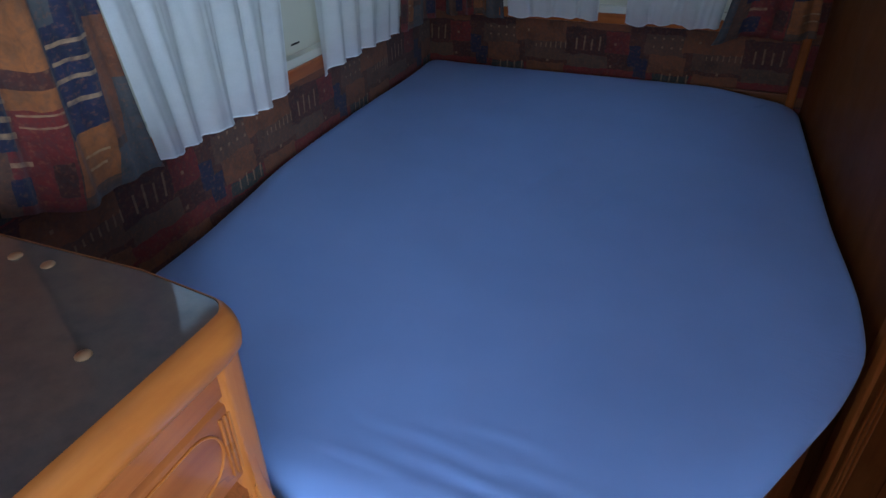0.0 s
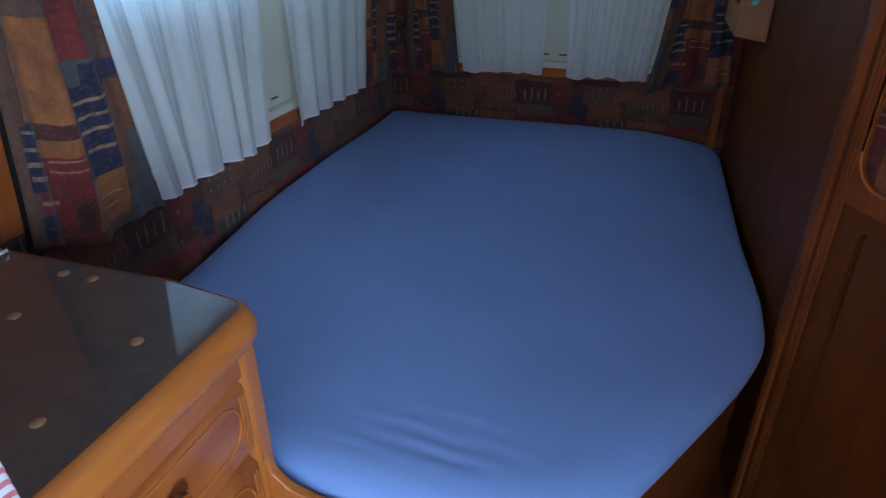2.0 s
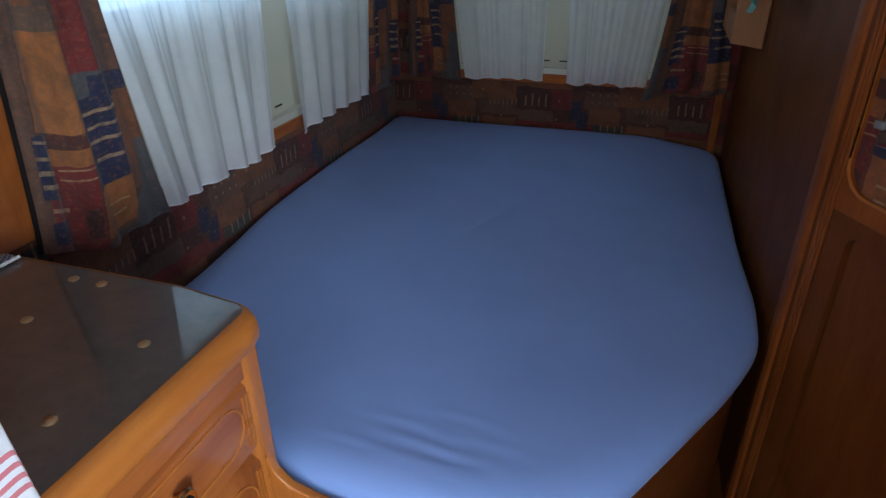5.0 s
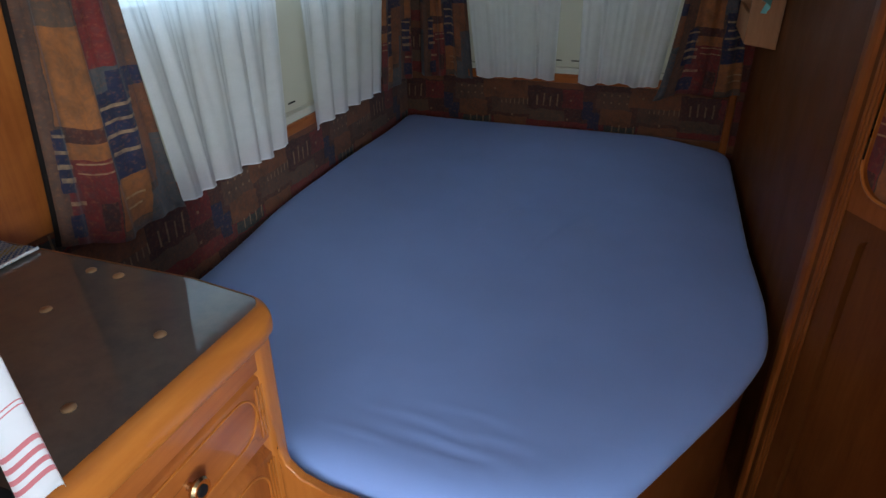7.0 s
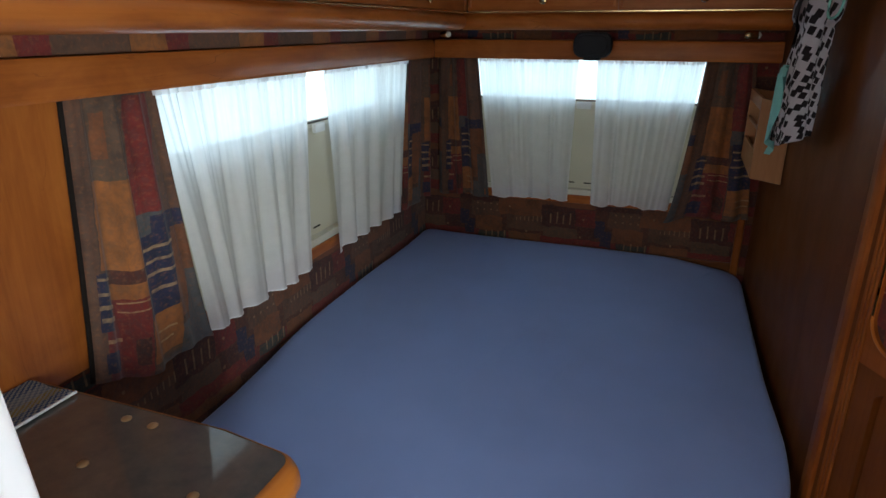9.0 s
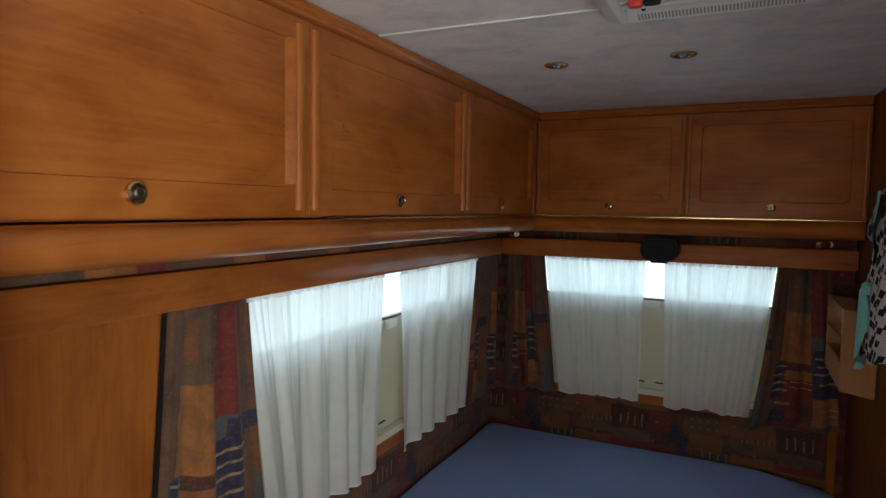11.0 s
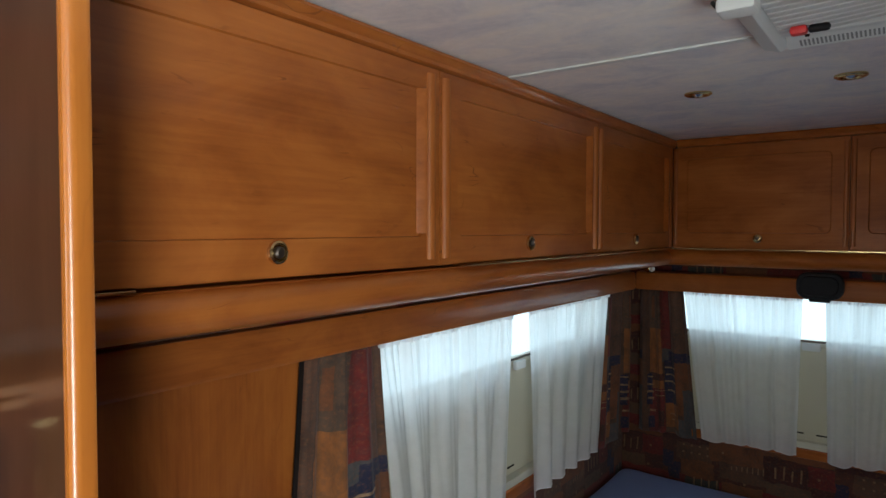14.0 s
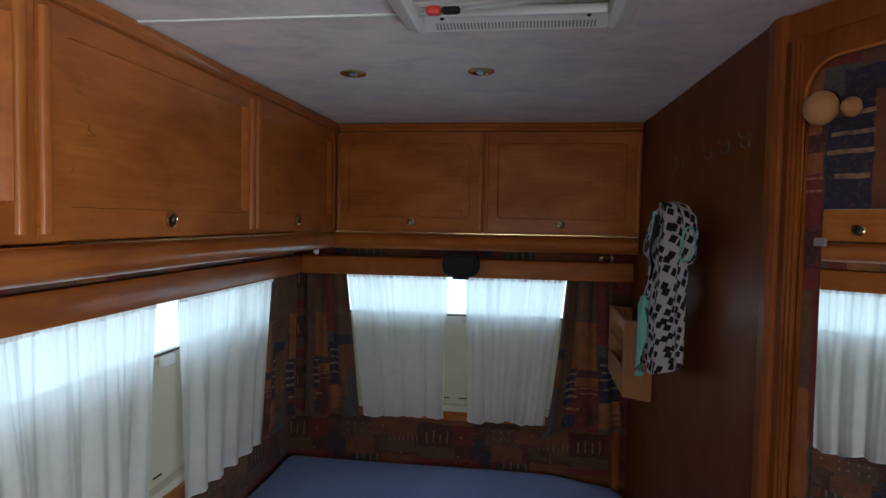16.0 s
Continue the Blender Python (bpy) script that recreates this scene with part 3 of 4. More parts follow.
def push_knob(parent, at, way, r=0.017):
    """A round brass push button with a sunk middle."""
    k = part("knob", lathe([(r, 0), (r * 1.05, 0.003), (r, 0.007), (r * 0.82, 0.0085), (r * 0.72, 0.006), (r * 0.68, 0.004), (r * 0.3, 0.005)], at, way), brass, parent, "round brass push knob")
    part("button", lathe([(r * 0.5, 0.004), (r * 0.5, 0.010), (r * 0.35, 0.0125), (r * 0.1, 0.0128)], at, way, 16), dark_metal, k)
    return k


BOT = 1.562


def side_unit(y0, y1, knob_y, sunk0, sunk1, flutes):
    u = thing("overhead_cabinet", (LEFT, (y0 + y1) / 2, BOT), "glossy cherry wood overhead cabinet with closed flap over side window", "cabinet", "overhead cabinets along the side wall")
    part("body", box(LEFT + 0.002, FACE - 0.020, y0 + 0.001, y1 - 0.001, BOT + 0.002, TOP - 0.032), wood_y, u)
    d = grooved_door("x", FACE, y0 + 0.0015, y1 - 0.0015, BOT + 0.006, TOP - 0.033, sunk0, sunk1, u, wood_y, flutes)
    push_knob(d, (FACE, knob_y, 1.604), (1, 0, 0))
    return u


side_unit(0.052, 0.845, 0.449, 0.040, 0.052, [0.804])
side_unit(0.845, 1.620, 1.208, 0.065, 0.060, [0.853, 1.588])
side_unit(1.620, 2.312, 1.935, 0.060, 0.050, [1.627])


def rear_unit(x0, x1, knob_x):
    u = thing("overhead_cabinet", ((x0 + x1) / 2, REAR, BOT), "cherry wood overhead cabinet with closed framed flap over end window", "cabinet", "overhead cabinets along the end wall")
    part("body", box(x0 + 0.001, x1 - 0.001, FACER + 0.020, REAR - 0.002, BOT + 0.002, TOP - 0.032), wood_x, u)
    d = grooved_door("y", FACER, x0 + 0.0015, x1 - 0.0015, BOT + 0.006, TOP - 0.033, 0.055, 0.055, u, wood_x, [x0 + 0.004, x1 - 0.018])
    push_knob(d, (knob_x, FACER, 1.604), (0, -1, 0), 0.015)
    return u


rear_unit(FACE + 0.004, -0.076, -0.352)
rear_unit(-0.076, 0.5005, 0.212)

solo("trim_cabinet_corner", box(FACE - 0.02, FACE + 0.003, 2.3125, FACER + 0.002, BOT + 0.006, TOP - 0.0325, 0.002), wood_z, "upright wooden corner filler between cabinets", "trim", kind="structure")
CORN = [(LEFT + 0.01, TOP - 0.032), (FACE + 0.002, TOP - 0.032), (FACE + 0.010, TOP - 0.029), (FACE + 0.010, TOP - 0.022), (FACE + 0.017, TOP - 0.017), (FACE + 0.020, TOP - 0.010), (FACE + 0.018, TOP - 0.004), (FACE + 0.006, TOP - 0.003), (FACE + 0.005, TOP - 0.001), (LEFT + 0.01, TOP - 0.001)]
solo("trim_cornice_side", prism(CORN, "y", 0.052, 2.345), wood_y, "wooden cornice between overhead cabinets and ceiling", "cornice", kind="structure")
CORNR = [(REAR - 0.01, TOP - 0.032), (FACER - 0.002, TOP - 0.032), (FACER - 0.010, TOP - 0.029), (FACER - 0.010, TOP - 0.022), (FACER - 0.017, TOP - 0.017), (FACER - 0.020, TOP - 0.010), (FACER - 0.018, TOP - 0.004), (FACER - 0.006, TOP - 0.003), (FACER - 0.005, TOP - 0.001), (REAR - 0.01, TOP - 0.001)]
solo("trim_cornice_rear", prism(CORNR, "x", FACE + 0.02, 0.497), wood_x, "wooden cornice above the end cabinets", "cornice", kind="structure")


def roll_profile(face, s):
    """The rounded valance under the flaps."""
    pts = [(face - s * 0.19, 1.561), (face + s * 0.002, 1.561)]
    for k in range(1, 11):
        a = radians(85 - 175 * k / 10)
        pts.append((face - s * 0.020 + s * 0.034 * math.cos(a), 1.529 + 0.031 * math.sin(a)))
    pts += [(face - s * 0.19, 1.500)]
    return pts


rv = thing("light_valance", (FACE, 1.2, 1.48), "rounded cherry wood valance under the side cabinets", "valance")
part("roll", prism(roll_profile(FACE, 1), "y", 0.052, 2.296), wood_y, rv)
part("brass_strip", box(FACE - 0.01, FACE + 0.005, 0.053, 0.24, 1.5615, 1.565, 0.001), brass, rv, "short end of the brass strip")
part("brass_strip", box(FACE - 0.01, FACE + 0.010, 0.90, 2.315, 1.5615, 1.566, 0.001), brass, rv, "thin brass strip")
rr = thing("light_valance", (-0.08, FACER, 1.48), "rounded cherry wood valance under the end cabinets", "valance")
part("roll", prism([(y, z) for y, z in roll_profile(FACER, -1)], "x", FACE - 0.02, 0.495), wood_x, rr)
part("brass_strip", box(FACE + 0.012, 0.494, FACER - 0.010, FACER + 0.01, 1.5615, 1.566, 0.001), brass, rr, "thin brass strip")

# ---- curtains ----
# near-black strip colour for the shadow gap beside the first curtain
gap_shade = material("curtain_gap_shade", (0.018, 0.012, 0.010), 0.95)

def net_curtain(axis, at, top0, top1, bot0, bot1, z0, z1, folds, seed, label, group):
    base = (at, (top0 + top1) / 2, z1) if axis == "x" else ((top0 + top1) / 2, at, z1)
    c = thing("net_curtain", base, label, "curtain", group)
    s = 1 if axis == "x" else -1

    def shape(u, v):
        wob = u + 0.022 * smooth_noise(u * 6, seed)
        a = (bot0 + (bot1 - bot0) * wob) * (1 - v) + (top0 + (top1 - top0) * wob) * v
        ph = 2 * math.pi * folds * (u + 0.085 * smooth_noise(u * 4 + v * 0.5, seed + 3))
        amp = 0.018 * (1 - 0.55 * v) * (0.75 + 0.6 * smooth_noise(u * 7, seed + 5))
        d = amp * (math.sin(ph) + 0.42 * math.sin(2 * ph + 0.5) + 0.15 * math.sin(3 * ph + 0.9)) + 0.0052 * math.sin(ph * 3.3 + 4 * smooth_noise(u * 9, seed + 2)) * max(0, v - 0.55) * 2.2 + 0.004 * smooth_noise(u * 38, seed + 11) * (0.4 + v)
        z = z0 + (z1 - z0) * v + (1 - v) * (0.004 * math.sin(ph + 0.8) + 0.014 * smooth_noise(u * 4.5, seed + 9))
        return ((at + s * (d + 0.012 * (1 - v)), a, z) if axis == "x" else (a, at + s * (d + 0.012 * (1 - v)), z))

    n = int(folds * 20)
    w = abs(top1 - top0) * 1.6
    cl = part("voile", grid(n, 22, shape, lambda u, v: (u * w, v * (z1 - z0))), voile, c, angle=180)
    m_ = n * 2

    def ruffle(u, v):
        p = Vector(shape(u, 0.972 + 0.028 * v))
        off = s * (0.004 + 0.0035 * math.sin(u * folds * 31 + 2 * smooth_noise(u * 20, seed)))
        return (p.x + off, p.y, p.z + 0.003 * v * smooth_noise(u * 60, seed)) if axis == "x" else (p.x, p.y + off, p.z + 0.003 * v * smooth_noise(u * 60, seed))

    part("heading", grid(m_, 3, ruffle, lambda u, v: (u * w, v * 0.02)), voile, cl, "ruffled gathered heading")
    part("hem", tube([Vector(shape(i / n, 0.004)) for i in range(n + 1)], 0.0016, 5), voile_hem, cl, "stitched white hem")
    return c


SIDE_N = "net curtains of the side window"
REAR_N = "net curtains of the end window"
NX, NY = -0.846, 2.452
net_curtain("x", NX, 0.876, 1.440, 0.950, 1.385, 0.800, 1.392, 5.4, 1, "sheer white net curtain hanging before the side window", SIDE_N)
net_curtain("x", NX, 1.545, 2.188, 1.555, 2.062, 0.805, 1.392, 5.6, 2, "sheer white net curtain hanging before the side window", SIDE_N)
net_curtain("y", NY, -0.636, -0.222, -0.560, -0.232, 0.810, 1.392, 3.8, 3, "sheer white net curtain hanging before the end window", REAR_N)
net_curtain("y", NY, -0.148, 0.247, -0.130, 0.176, 0.808, 1.392, 3.7, 4, "sheer white net curtain hanging before the end window", REAR_N)


def print_curtain(axis, at, edges, z0, z1, folds, seed, label, slide=(0, 0), lift=0.0, spread=None):
    """A patterned curtain. edges(v) gives its two sides at the height v from 0 at the hem to 1 at the rail."""
    e0, e1 = edges(1.0)
    base = (at, (e0 + e1) / 2, z1) if axis == "x" else ((e0 + e1) / 2, at, z1)
    s = 1 if axis == "x" else -1

    def shape(u, v):
        a0, a1 = edges(v)
        ph = 2 * math.pi * folds * (u + 0.05 * smooth_noise(u * 4, seed))
        d = (0.008 if seed == 1 else 0.013) * math.sin(ph) + 0.003 * math.sin(2.3 * ph + seed)
        a = a0 + (a1 - a0) * u
        z = z0 + (z1 - z0) * v + (1 - v) * (0.006 * math.sin(u * 9 + seed) + lift * max(0.0, 1 - 2.4 * u))
        return (at + s * d, a, z) if axis == "x" else (a, at + s * d, z)

    def cloth(u, v):
        a0, a1 = edges(v)
        wide = (a1 - a0) if spread is None else spread * CURTAIN_TILE[0]
        return (u * wide * 0.998 + slide[0], v * 0.615 + slide[1])

    ob = solo("curtain", grid(int(folds * 14), 30, shape, cloth), fabric, label, "curtain", "patterned curtains", at=base, angle=180)
    so = ob.modifiers.new("thick", "SOLIDIFY")
    so.thickness = 0.003

    def behind(u, v):
        x, y, z = shape(0.07 * u, v)
        return (x - 0.010, y - 0.004 * (1 - u), z) if axis == "x" else (x, y + 0.012, z)

    # added strip that draws the shadow between wall panel and curtain edge
    if axis == "x" and seed == 1:
        ln = grid(6, 24, behind, lambda u, v: (u, v))
        bmesh.ops.solidify(ln, geom=ln.faces[:], thickness=0.001)
        part("lining", ln, gap_shade, ob, "dark strip standing for the shadow gap behind the curtain edge", 180)
    return ob


print_curtain("x", -0.845, lambda v: (0.616 + 0.050 * v ** 0.8, 0.950 - 0.075 * v ** 0.7), 0.790, 1.390, 3, 1, "patchwork printed curtain in rust, red and navy", (0.0, 0.0), 0.045)
print_curtain("x", -0.855, lambda v: (2.115 + 0.06 * v, 2.44), 0.790, 1.390, 2.5, 2, "patchwork printed curtain hanging in the corner", (0.10, 0.0), spread=1.0)
print_curtain("y", 2.462, lambda v: (-0.815, -0.58 - 0.062 * v), 0.795, 1.390, 3, 3, "patchwork printed curtain at the end window", (-0.034, 0.0), spread=1.08)
print_curtain("y", 2.455, lambda v: (0.165 + 0.085 * v ** 0.6, 0.475 - 0.055 * v), 0.790, 1.390, 3, 5, "patchwork printed curtain between end window and wardrobe", (-0.027, 0.0), -0.03, 0.71)

# ---- bed ----
BED = [(-0.895, 2.472), (0.45, 2.472), (0.482, 2.41), (0.492, 1.60), (0.510, 1.30), (0.500, 1.12), (0.440, 0.97), (0.295, 0.71), (0.200, 0.545), (0.11, 0.490), (0.0, 0.482), (-0.27, 0.482), (-0.60, 0.53), (-0.80, 0.53), (-0.84, 0.545), (-0.852, 0.60), (-0.866, 1.0), (-0.894, 1.35)]
CREASES = [(-0.20, 0.640, -0.02, 0.610, 0.0016), (-0.15, 0.600, 0.02, 0.565, 0.0018), (-0.06, 0.590, 0.09, 0.560, 0.0018), (0.0, 0.560, 0.12, 0.535, 0.0016), (-0.27, 0.570, -0.10, 0.545, 0.0014),
           (-0.24, 0.530, -0.05, 0.512, 0.0016), (-0.10, 0.680, 0.06, 0.655, 0.0010), (0.28, 0.86, 0.20, 0.66, 0.0018), (0.22, 0.78, 0.16, 0.62, 0.0016), (0.16, 0.60, 0.22, 0.70, 0.0016), (-0.12, 0.56, 0.06, 0.53, 0.0020), (-0.02, 0.63, 0.14, 0.60, 0.0014), (-0.28, 1.32, -0.12, 1.72, 0.0012), (-0.08, 1.30, 0.03, 1.62, 0.0010), (0.34, 2.2, 0.42, 1.85, 0.0014)]


def bed_outline(step=0.045):
    pts = []
    for (ax, ay), (bx, by) in zip(BED, BED[1:] + BED[:1]):
        n = max(1, int(math.hypot(bx - ax, by - ay) / step))
        pts += [(ax + (bx - ax) * i / n, ay + (by - ay) * i / n) for i in range(n)]
    for _ in range(int(0.14 / step)):
        pts = [((pts[i - 1][0] + 2 * p[0] + pts[(i + 1) % len(pts)][0]) / 4, (pts[i - 1][1] + 2 * p[1] + pts[(i + 1) % len(pts)][1]) / 4) for i, p in enumerate(pts)]
    return pts


def clamp(x):
    return max(0.0, min(1.0, x))


def bed_height(x, y):
    crown = 0.010 * clamp((y - 2.15) / 0.25) * clamp((0.42 - x) / 0.25) + 0.011 * clamp((-0.72 - x) / 0.12) * math.exp(-((y - 1.72) / 0.42) ** 2)
    crown -= 0.024 * clamp((x - 0.22) / 0.24) ** 2 * clamp((y - 0.78) / 0.3)
    h = 0.604 + crown + 0.006 * noise.noise(Vector((x * 2.2, y * 2.2, 0.5))) + 0.0016 * noise.noise(Vector((x * 8, y * 5.5, 2.5))) + 0.0006 * noise.noise(Vector((x * 24, y * 15, 4.5)))
    for ax, ay, bx, by, amp in CREASES:
        dx, dy = bx - ax, by - ay
        l = math.hypot(dx, dy)
        t = ((x - ax) * dx + (y - ay) * dy) / (l * l)
        if -0.3 < t < 1.3:
            off = ((x - ax) * dy - (y - ay) * dx) / l + 0.012 * math.sin(t * 3)
            fade = max(0.0, 1 - abs(t - 0.5) / 0.8)
            h += 1.5 * amp * fade * (math.exp(-(off / 0.008) ** 2) - 0.7 * math.exp(-((off - 0.013) / 0.009) ** 2))
    return h


def mattress():
    bm = bmesh.new()
    ring = bed_outline(0.022)
    cx, cy = -0.2, 1.45
    rings = []
    steps = [(0.02, 0.52), (0.004, 0.532), (0.0, 0.548)]
    for k in range(1, 11):
        a = radians(90 * k / 10)
        steps.append((0.12 * (1 - math.cos(a)) ** 1.45, 0.548 + 0.052 * math.sin(a)))
    n = len(ring)
    # inward direction and width of the rolled edge at each point, eased round the corners
    ways = []
    for i, (x, y) in enumerate(ring):
        px, py = ring[i - 1]
        qx, qy = ring[(i + 1) % n]
        tx, ty = qx - px, qy - py
        l = math.hypot(tx, ty) or 1
        nx, ny = ty / l, -tx / l
        if nx * (cx - x) + ny * (cy - y) < 0:
            nx, ny = -nx, -ny
        snug = max(clamp((-0.80 - x) / 0.06) * clamp((y - 1.0) / 0.35), clamp((y - 2.40) / 0.05) * clamp((0.40 - x) / 0.15))
        roll = (1 - 0.72 * snug) * (1.0 + 0.6 * clamp((x - 0.36) / 0.08) * clamp((y - 0.85) / 0.2)) * (1.0 - 0.4 * clamp((0.62 - y) / 0.08) * clamp((0.15 - x) / 0.1))
        ways.append((nx, ny, roll))
    for _ in range(30):
        ways = [tuple((ways[i - 1][k] + ways[i][k] + ways[(i + 1) % n][k]) / 3 for k in range(3)) for i in range(n)]
    for inset, z in steps:
        rings.append([bm.verts.new((x + nx * inset * roll, y + ny * inset * roll, z)) for (x, y), (nx, ny, roll) in zip(ring, ways)])
    base = [v.co.copy() for v in rings[-1]]
    m = 110
    for k in range(1, m):
        t = k / m
        rings.append([bm.verts.new((b.x + (cx - b.x) * t, b.y + (cy - b.y) * t, 0.6)) for b in base])
    for r0, r1 in zip(rings, rings[1:]):
        for i in range(n):
            j = (i + 1) % n
            bm.faces.new((r0[i], r0[j], r1[j], r1[i]))
    mid = bm.verts.new((cx, cy, 0.6))
    for i in range(n):
        bm.faces.new((rings[-1][i], rings[-1][(i + 1) % n], mid))
    for r in rings[len(steps):] + [[mid]]:
        for v in r:
            v.co.z = bed_height(v.co.x, v.co.y)
    for (inset, z), r in zip(steps, rings):
        share = max(0.0, (z - 0.548) / 0.052) ** 2
        for v in r:
            v.co.z += (bed_height(v.co.x, v.co.y) - 0.6) * share
    return bm


bed = thing("bed", (-0.2, 1.4, 0), "fixed caravan bed with plain blue fitted sheet, one corner cut", "bed")
part("mattress", mattress(), sheet_mat, bed, "mattress under a smooth blue fitted sheet", 180)


def inset_outline(pts, d):
    cx, cy = -0.2, 1.45
    return [(x + d * (cx - x) / max(0.2, math.hypot(cx - x, cy - y)), y + d * (cy - y) / max(0.2, math.hypot(cx - x, cy - y))) for x, y in pts]


part("bed_base", prism(inset_outline(bed_outline(0.08), 0.022), "z", 0.0, 0.53), dark_z, bed, "wooden bed box below the mattress")

# ---- kitchen unit, worktop ----
unit = thing("kitchen_cabinet", (-0.6, 0.25, 0), "honey wood kitchen base cabinet with a drawer and an arched door", "cabinet")
part("body", box(LEFT + 0.03, -0.318, -1.2, 0.488, 0, 0.862, 0.004), wood_z, unit)
part("corner_post", box(-0.335, -0.298, 0.448, 0.492, 0.0, 0.862, 0.014, 4), edge_z, unit, "rounded light wooden corner post")
top = thing("worktop", (-0.6, 0.2, 0.87), "slate-patterned laminate worktop with a rounded wooden front edge", "worktop")
WT = [(LEFT + 0.024, -1.2), (-0.308, -1.2), (-0.308, 0.455)]
for k in range(0, 6):
    a = radians(90 * k / 5)
    WT.append((-0.338 + 0.030 * math.cos(a), 0.470 + 0.030 * math.sin(a)))
WT += [(-0.45, 0.515), (LEFT + 0.024, 0.515)]
part("slab", prism(WT, "z", 0.864, 0.900), laminate_mat, top)
nose_path = [(-0.3075, -1.2, 1, 0), (-0.3075, 0.455, 1, 0)] + [(-0.338 + 0.0305 * math.cos(radians(90 * k / 6)), 0.470 + 0.0305 * math.sin(radians(90 * k / 6)), math.cos(radians(90 * k / 6)), math.sin(radians(90 * k / 6))) for k in range(1, 7)] + [(-0.45, 0.5155, 0, 1), (LEFT + 0.024, 0.5155, 0, 1)]


def sweep(path, profile):
    bm = bmesh.new()
    rings = [[bm.verts.new((x + nx * d, y + ny * d, z)) for d, z in profile(i)] for i, (x, y, nx, ny) in enumerate(path)]
    for a, b in zip(rings, rings[1:]):
        for i in range(len(a) - 1):
            bm.faces.new((a[i], a[i + 1], b[i + 1], b[i]))
    bm.faces.new(rings[0])
    bm.faces.new(rings[-1][::-1])
    return bm


def nose_profile(i):
    w = 0.026 if i < 2 else max(0.006, 0.026 - 0.004 * (i - 1))
    return [(0, 0.9012)] + [(w * math.cos(radians(80 - 160 * k / 9)) ** 0.8, 0.874 + 0.0275 * math.sin(radians(80 - 160 * k / 9))) for k in range(10)] + [(0, 0.846)]


part("nosing", sweep(nose_path, nose_profile), edge_y, top, "rounded honey-coloured wooden front edge")
for bx, by in ((-0.618, 0.484), (-0.563, 0.484), (-0.588, 0.374), (-0.389, 0.377), (-0.386, 0.227)):
    part("button", lathe([(0.0085, 0), (0.0085, 0.0012), (0.0072, 0.0026), (0.004, 0.0036), (0.001, 0.004)], (bx, by, 0.9005), seg=16), bronze, top, "domed bronze cover cap")
part("bed_board", prism([(-0.2975, 0.0), (-0.2975, 0.690), (-0.294, 0.645), (-0.285, 0.615), (-0.262, 0.592), (-0.220, 0.578), (-0.05, 0.560), (0.10, 0.545), (0.10, 0.0)], "y", 0.456, 0.474, 0.004), edge_z, bed, "light wooden front board rising to the cabinet")


def drawer_front(parent, y0, y1, z0, z1, x, label, arch=False):
    """A wooden front with a routed oval line and reeded end."""
    d = part("drawer" if not arch else "door", prism([(x - 0.016, z0), (x, z0), (x, z1 - 0.018), (x - 0.013, z1 - 0.002), (x - 0.016, z1)], "y", y0, y1, 0.0015), wood_y if not arch else wood_z, parent, label)
    oy0, oy1, oz0, oz1 = y0 + 0.05, y1 - 0.026, z0 + 0.028, z1 - 0.028
    pts = rounded(oy0, oy1, oz0, oz1, min(0.048, (oz1 - oz0) / 2 - 0.001), 8)
    # lighter wood on the oval line and reeds carries their highlights as colour
    part("moulding", tube([(x + 0.0005, p, q) for p, q in pts + pts[:1]], 0.0019, 6), edge_y, d, "thin raised oval moulding, pale to stand for its highlight")
    for k in range(3):
        part("reed", box(x - 0.001, x + 0.003, y1 - 0.004 - 0.007 * k - 0.004, y1 - 0.004 - 0.007 * k, z0 + 0.012, z1 - 0.030, 0.0014), edge_z, d)
    return d


DX = -0.304
dr = drawer_front(unit, 0.045, 0.458, 0.675, 0.812, DX, "honey wood drawer front with an oval moulding")
k = part("knob", lathe([(0.006, 0), (0.006, 0.008), (0.015, 0.012), (0.018, 0.018), (0.015, 0.022), (0.010, 0.0215)], (DX, 0.284, 0.745), (1, 0, 0), 20), brass, dr, "oval brass drawer knob")
part("inlay", lathe([(0.009, 0.020), (0.0085, 0.0235), (0.002, 0.0245)], (DX, 0.284, 0.745), (1, 0, 0), 16), black_plastic, k)
ad = drawer_front(unit, 0.045, 0.458, 0.10, 0.664, DX, "honey wood cabinet door with a rounded moulding", True)
part("hinge", box(-0.303, -0.2965, 0.459, 0.463, 0.60, 0.65, 0.0015), black_plastic, unit, "small dark metal hinge")
part("rail", box(-0.318, -0.2985, 0.04, 0.447, 0.811, 0.846, 0.002), wood_y, unit)

# woven mat on the worktop
def mat_check():
    m = material("woven_check", (0.3, 0.3, 0.35), 0.95)
    n = Net(m)
    uv = n.coords("UV", (1, 1, 1))
    ch = n.node("TexChecker")
    ch.inputs["Scale"].default_value = 150
    n.link(uv, ch.inputs["Vector"])
    sep = n.node("SeparateXYZ")
    n.link(uv, sep.inputs[0])
    tone = n.ramp(n.math("FRACT", n.math("MULTIPLY", sep.outputs[0], 6.0)), [(0.0, (0.05, 0.10, 0.26)), (0.3, (0.25, 0.30, 0.38)), (0.5, (0.45, 0.34, 0.07)), (0.72, (0.07, 0.13, 0.30))], True)
    n.color(n.mix(ch.outputs["Fac"], tone, (0.50, 0.52, 0.52)))
    n.bump(ch.outputs["Fac"], 0.8, 0.002)
    return m


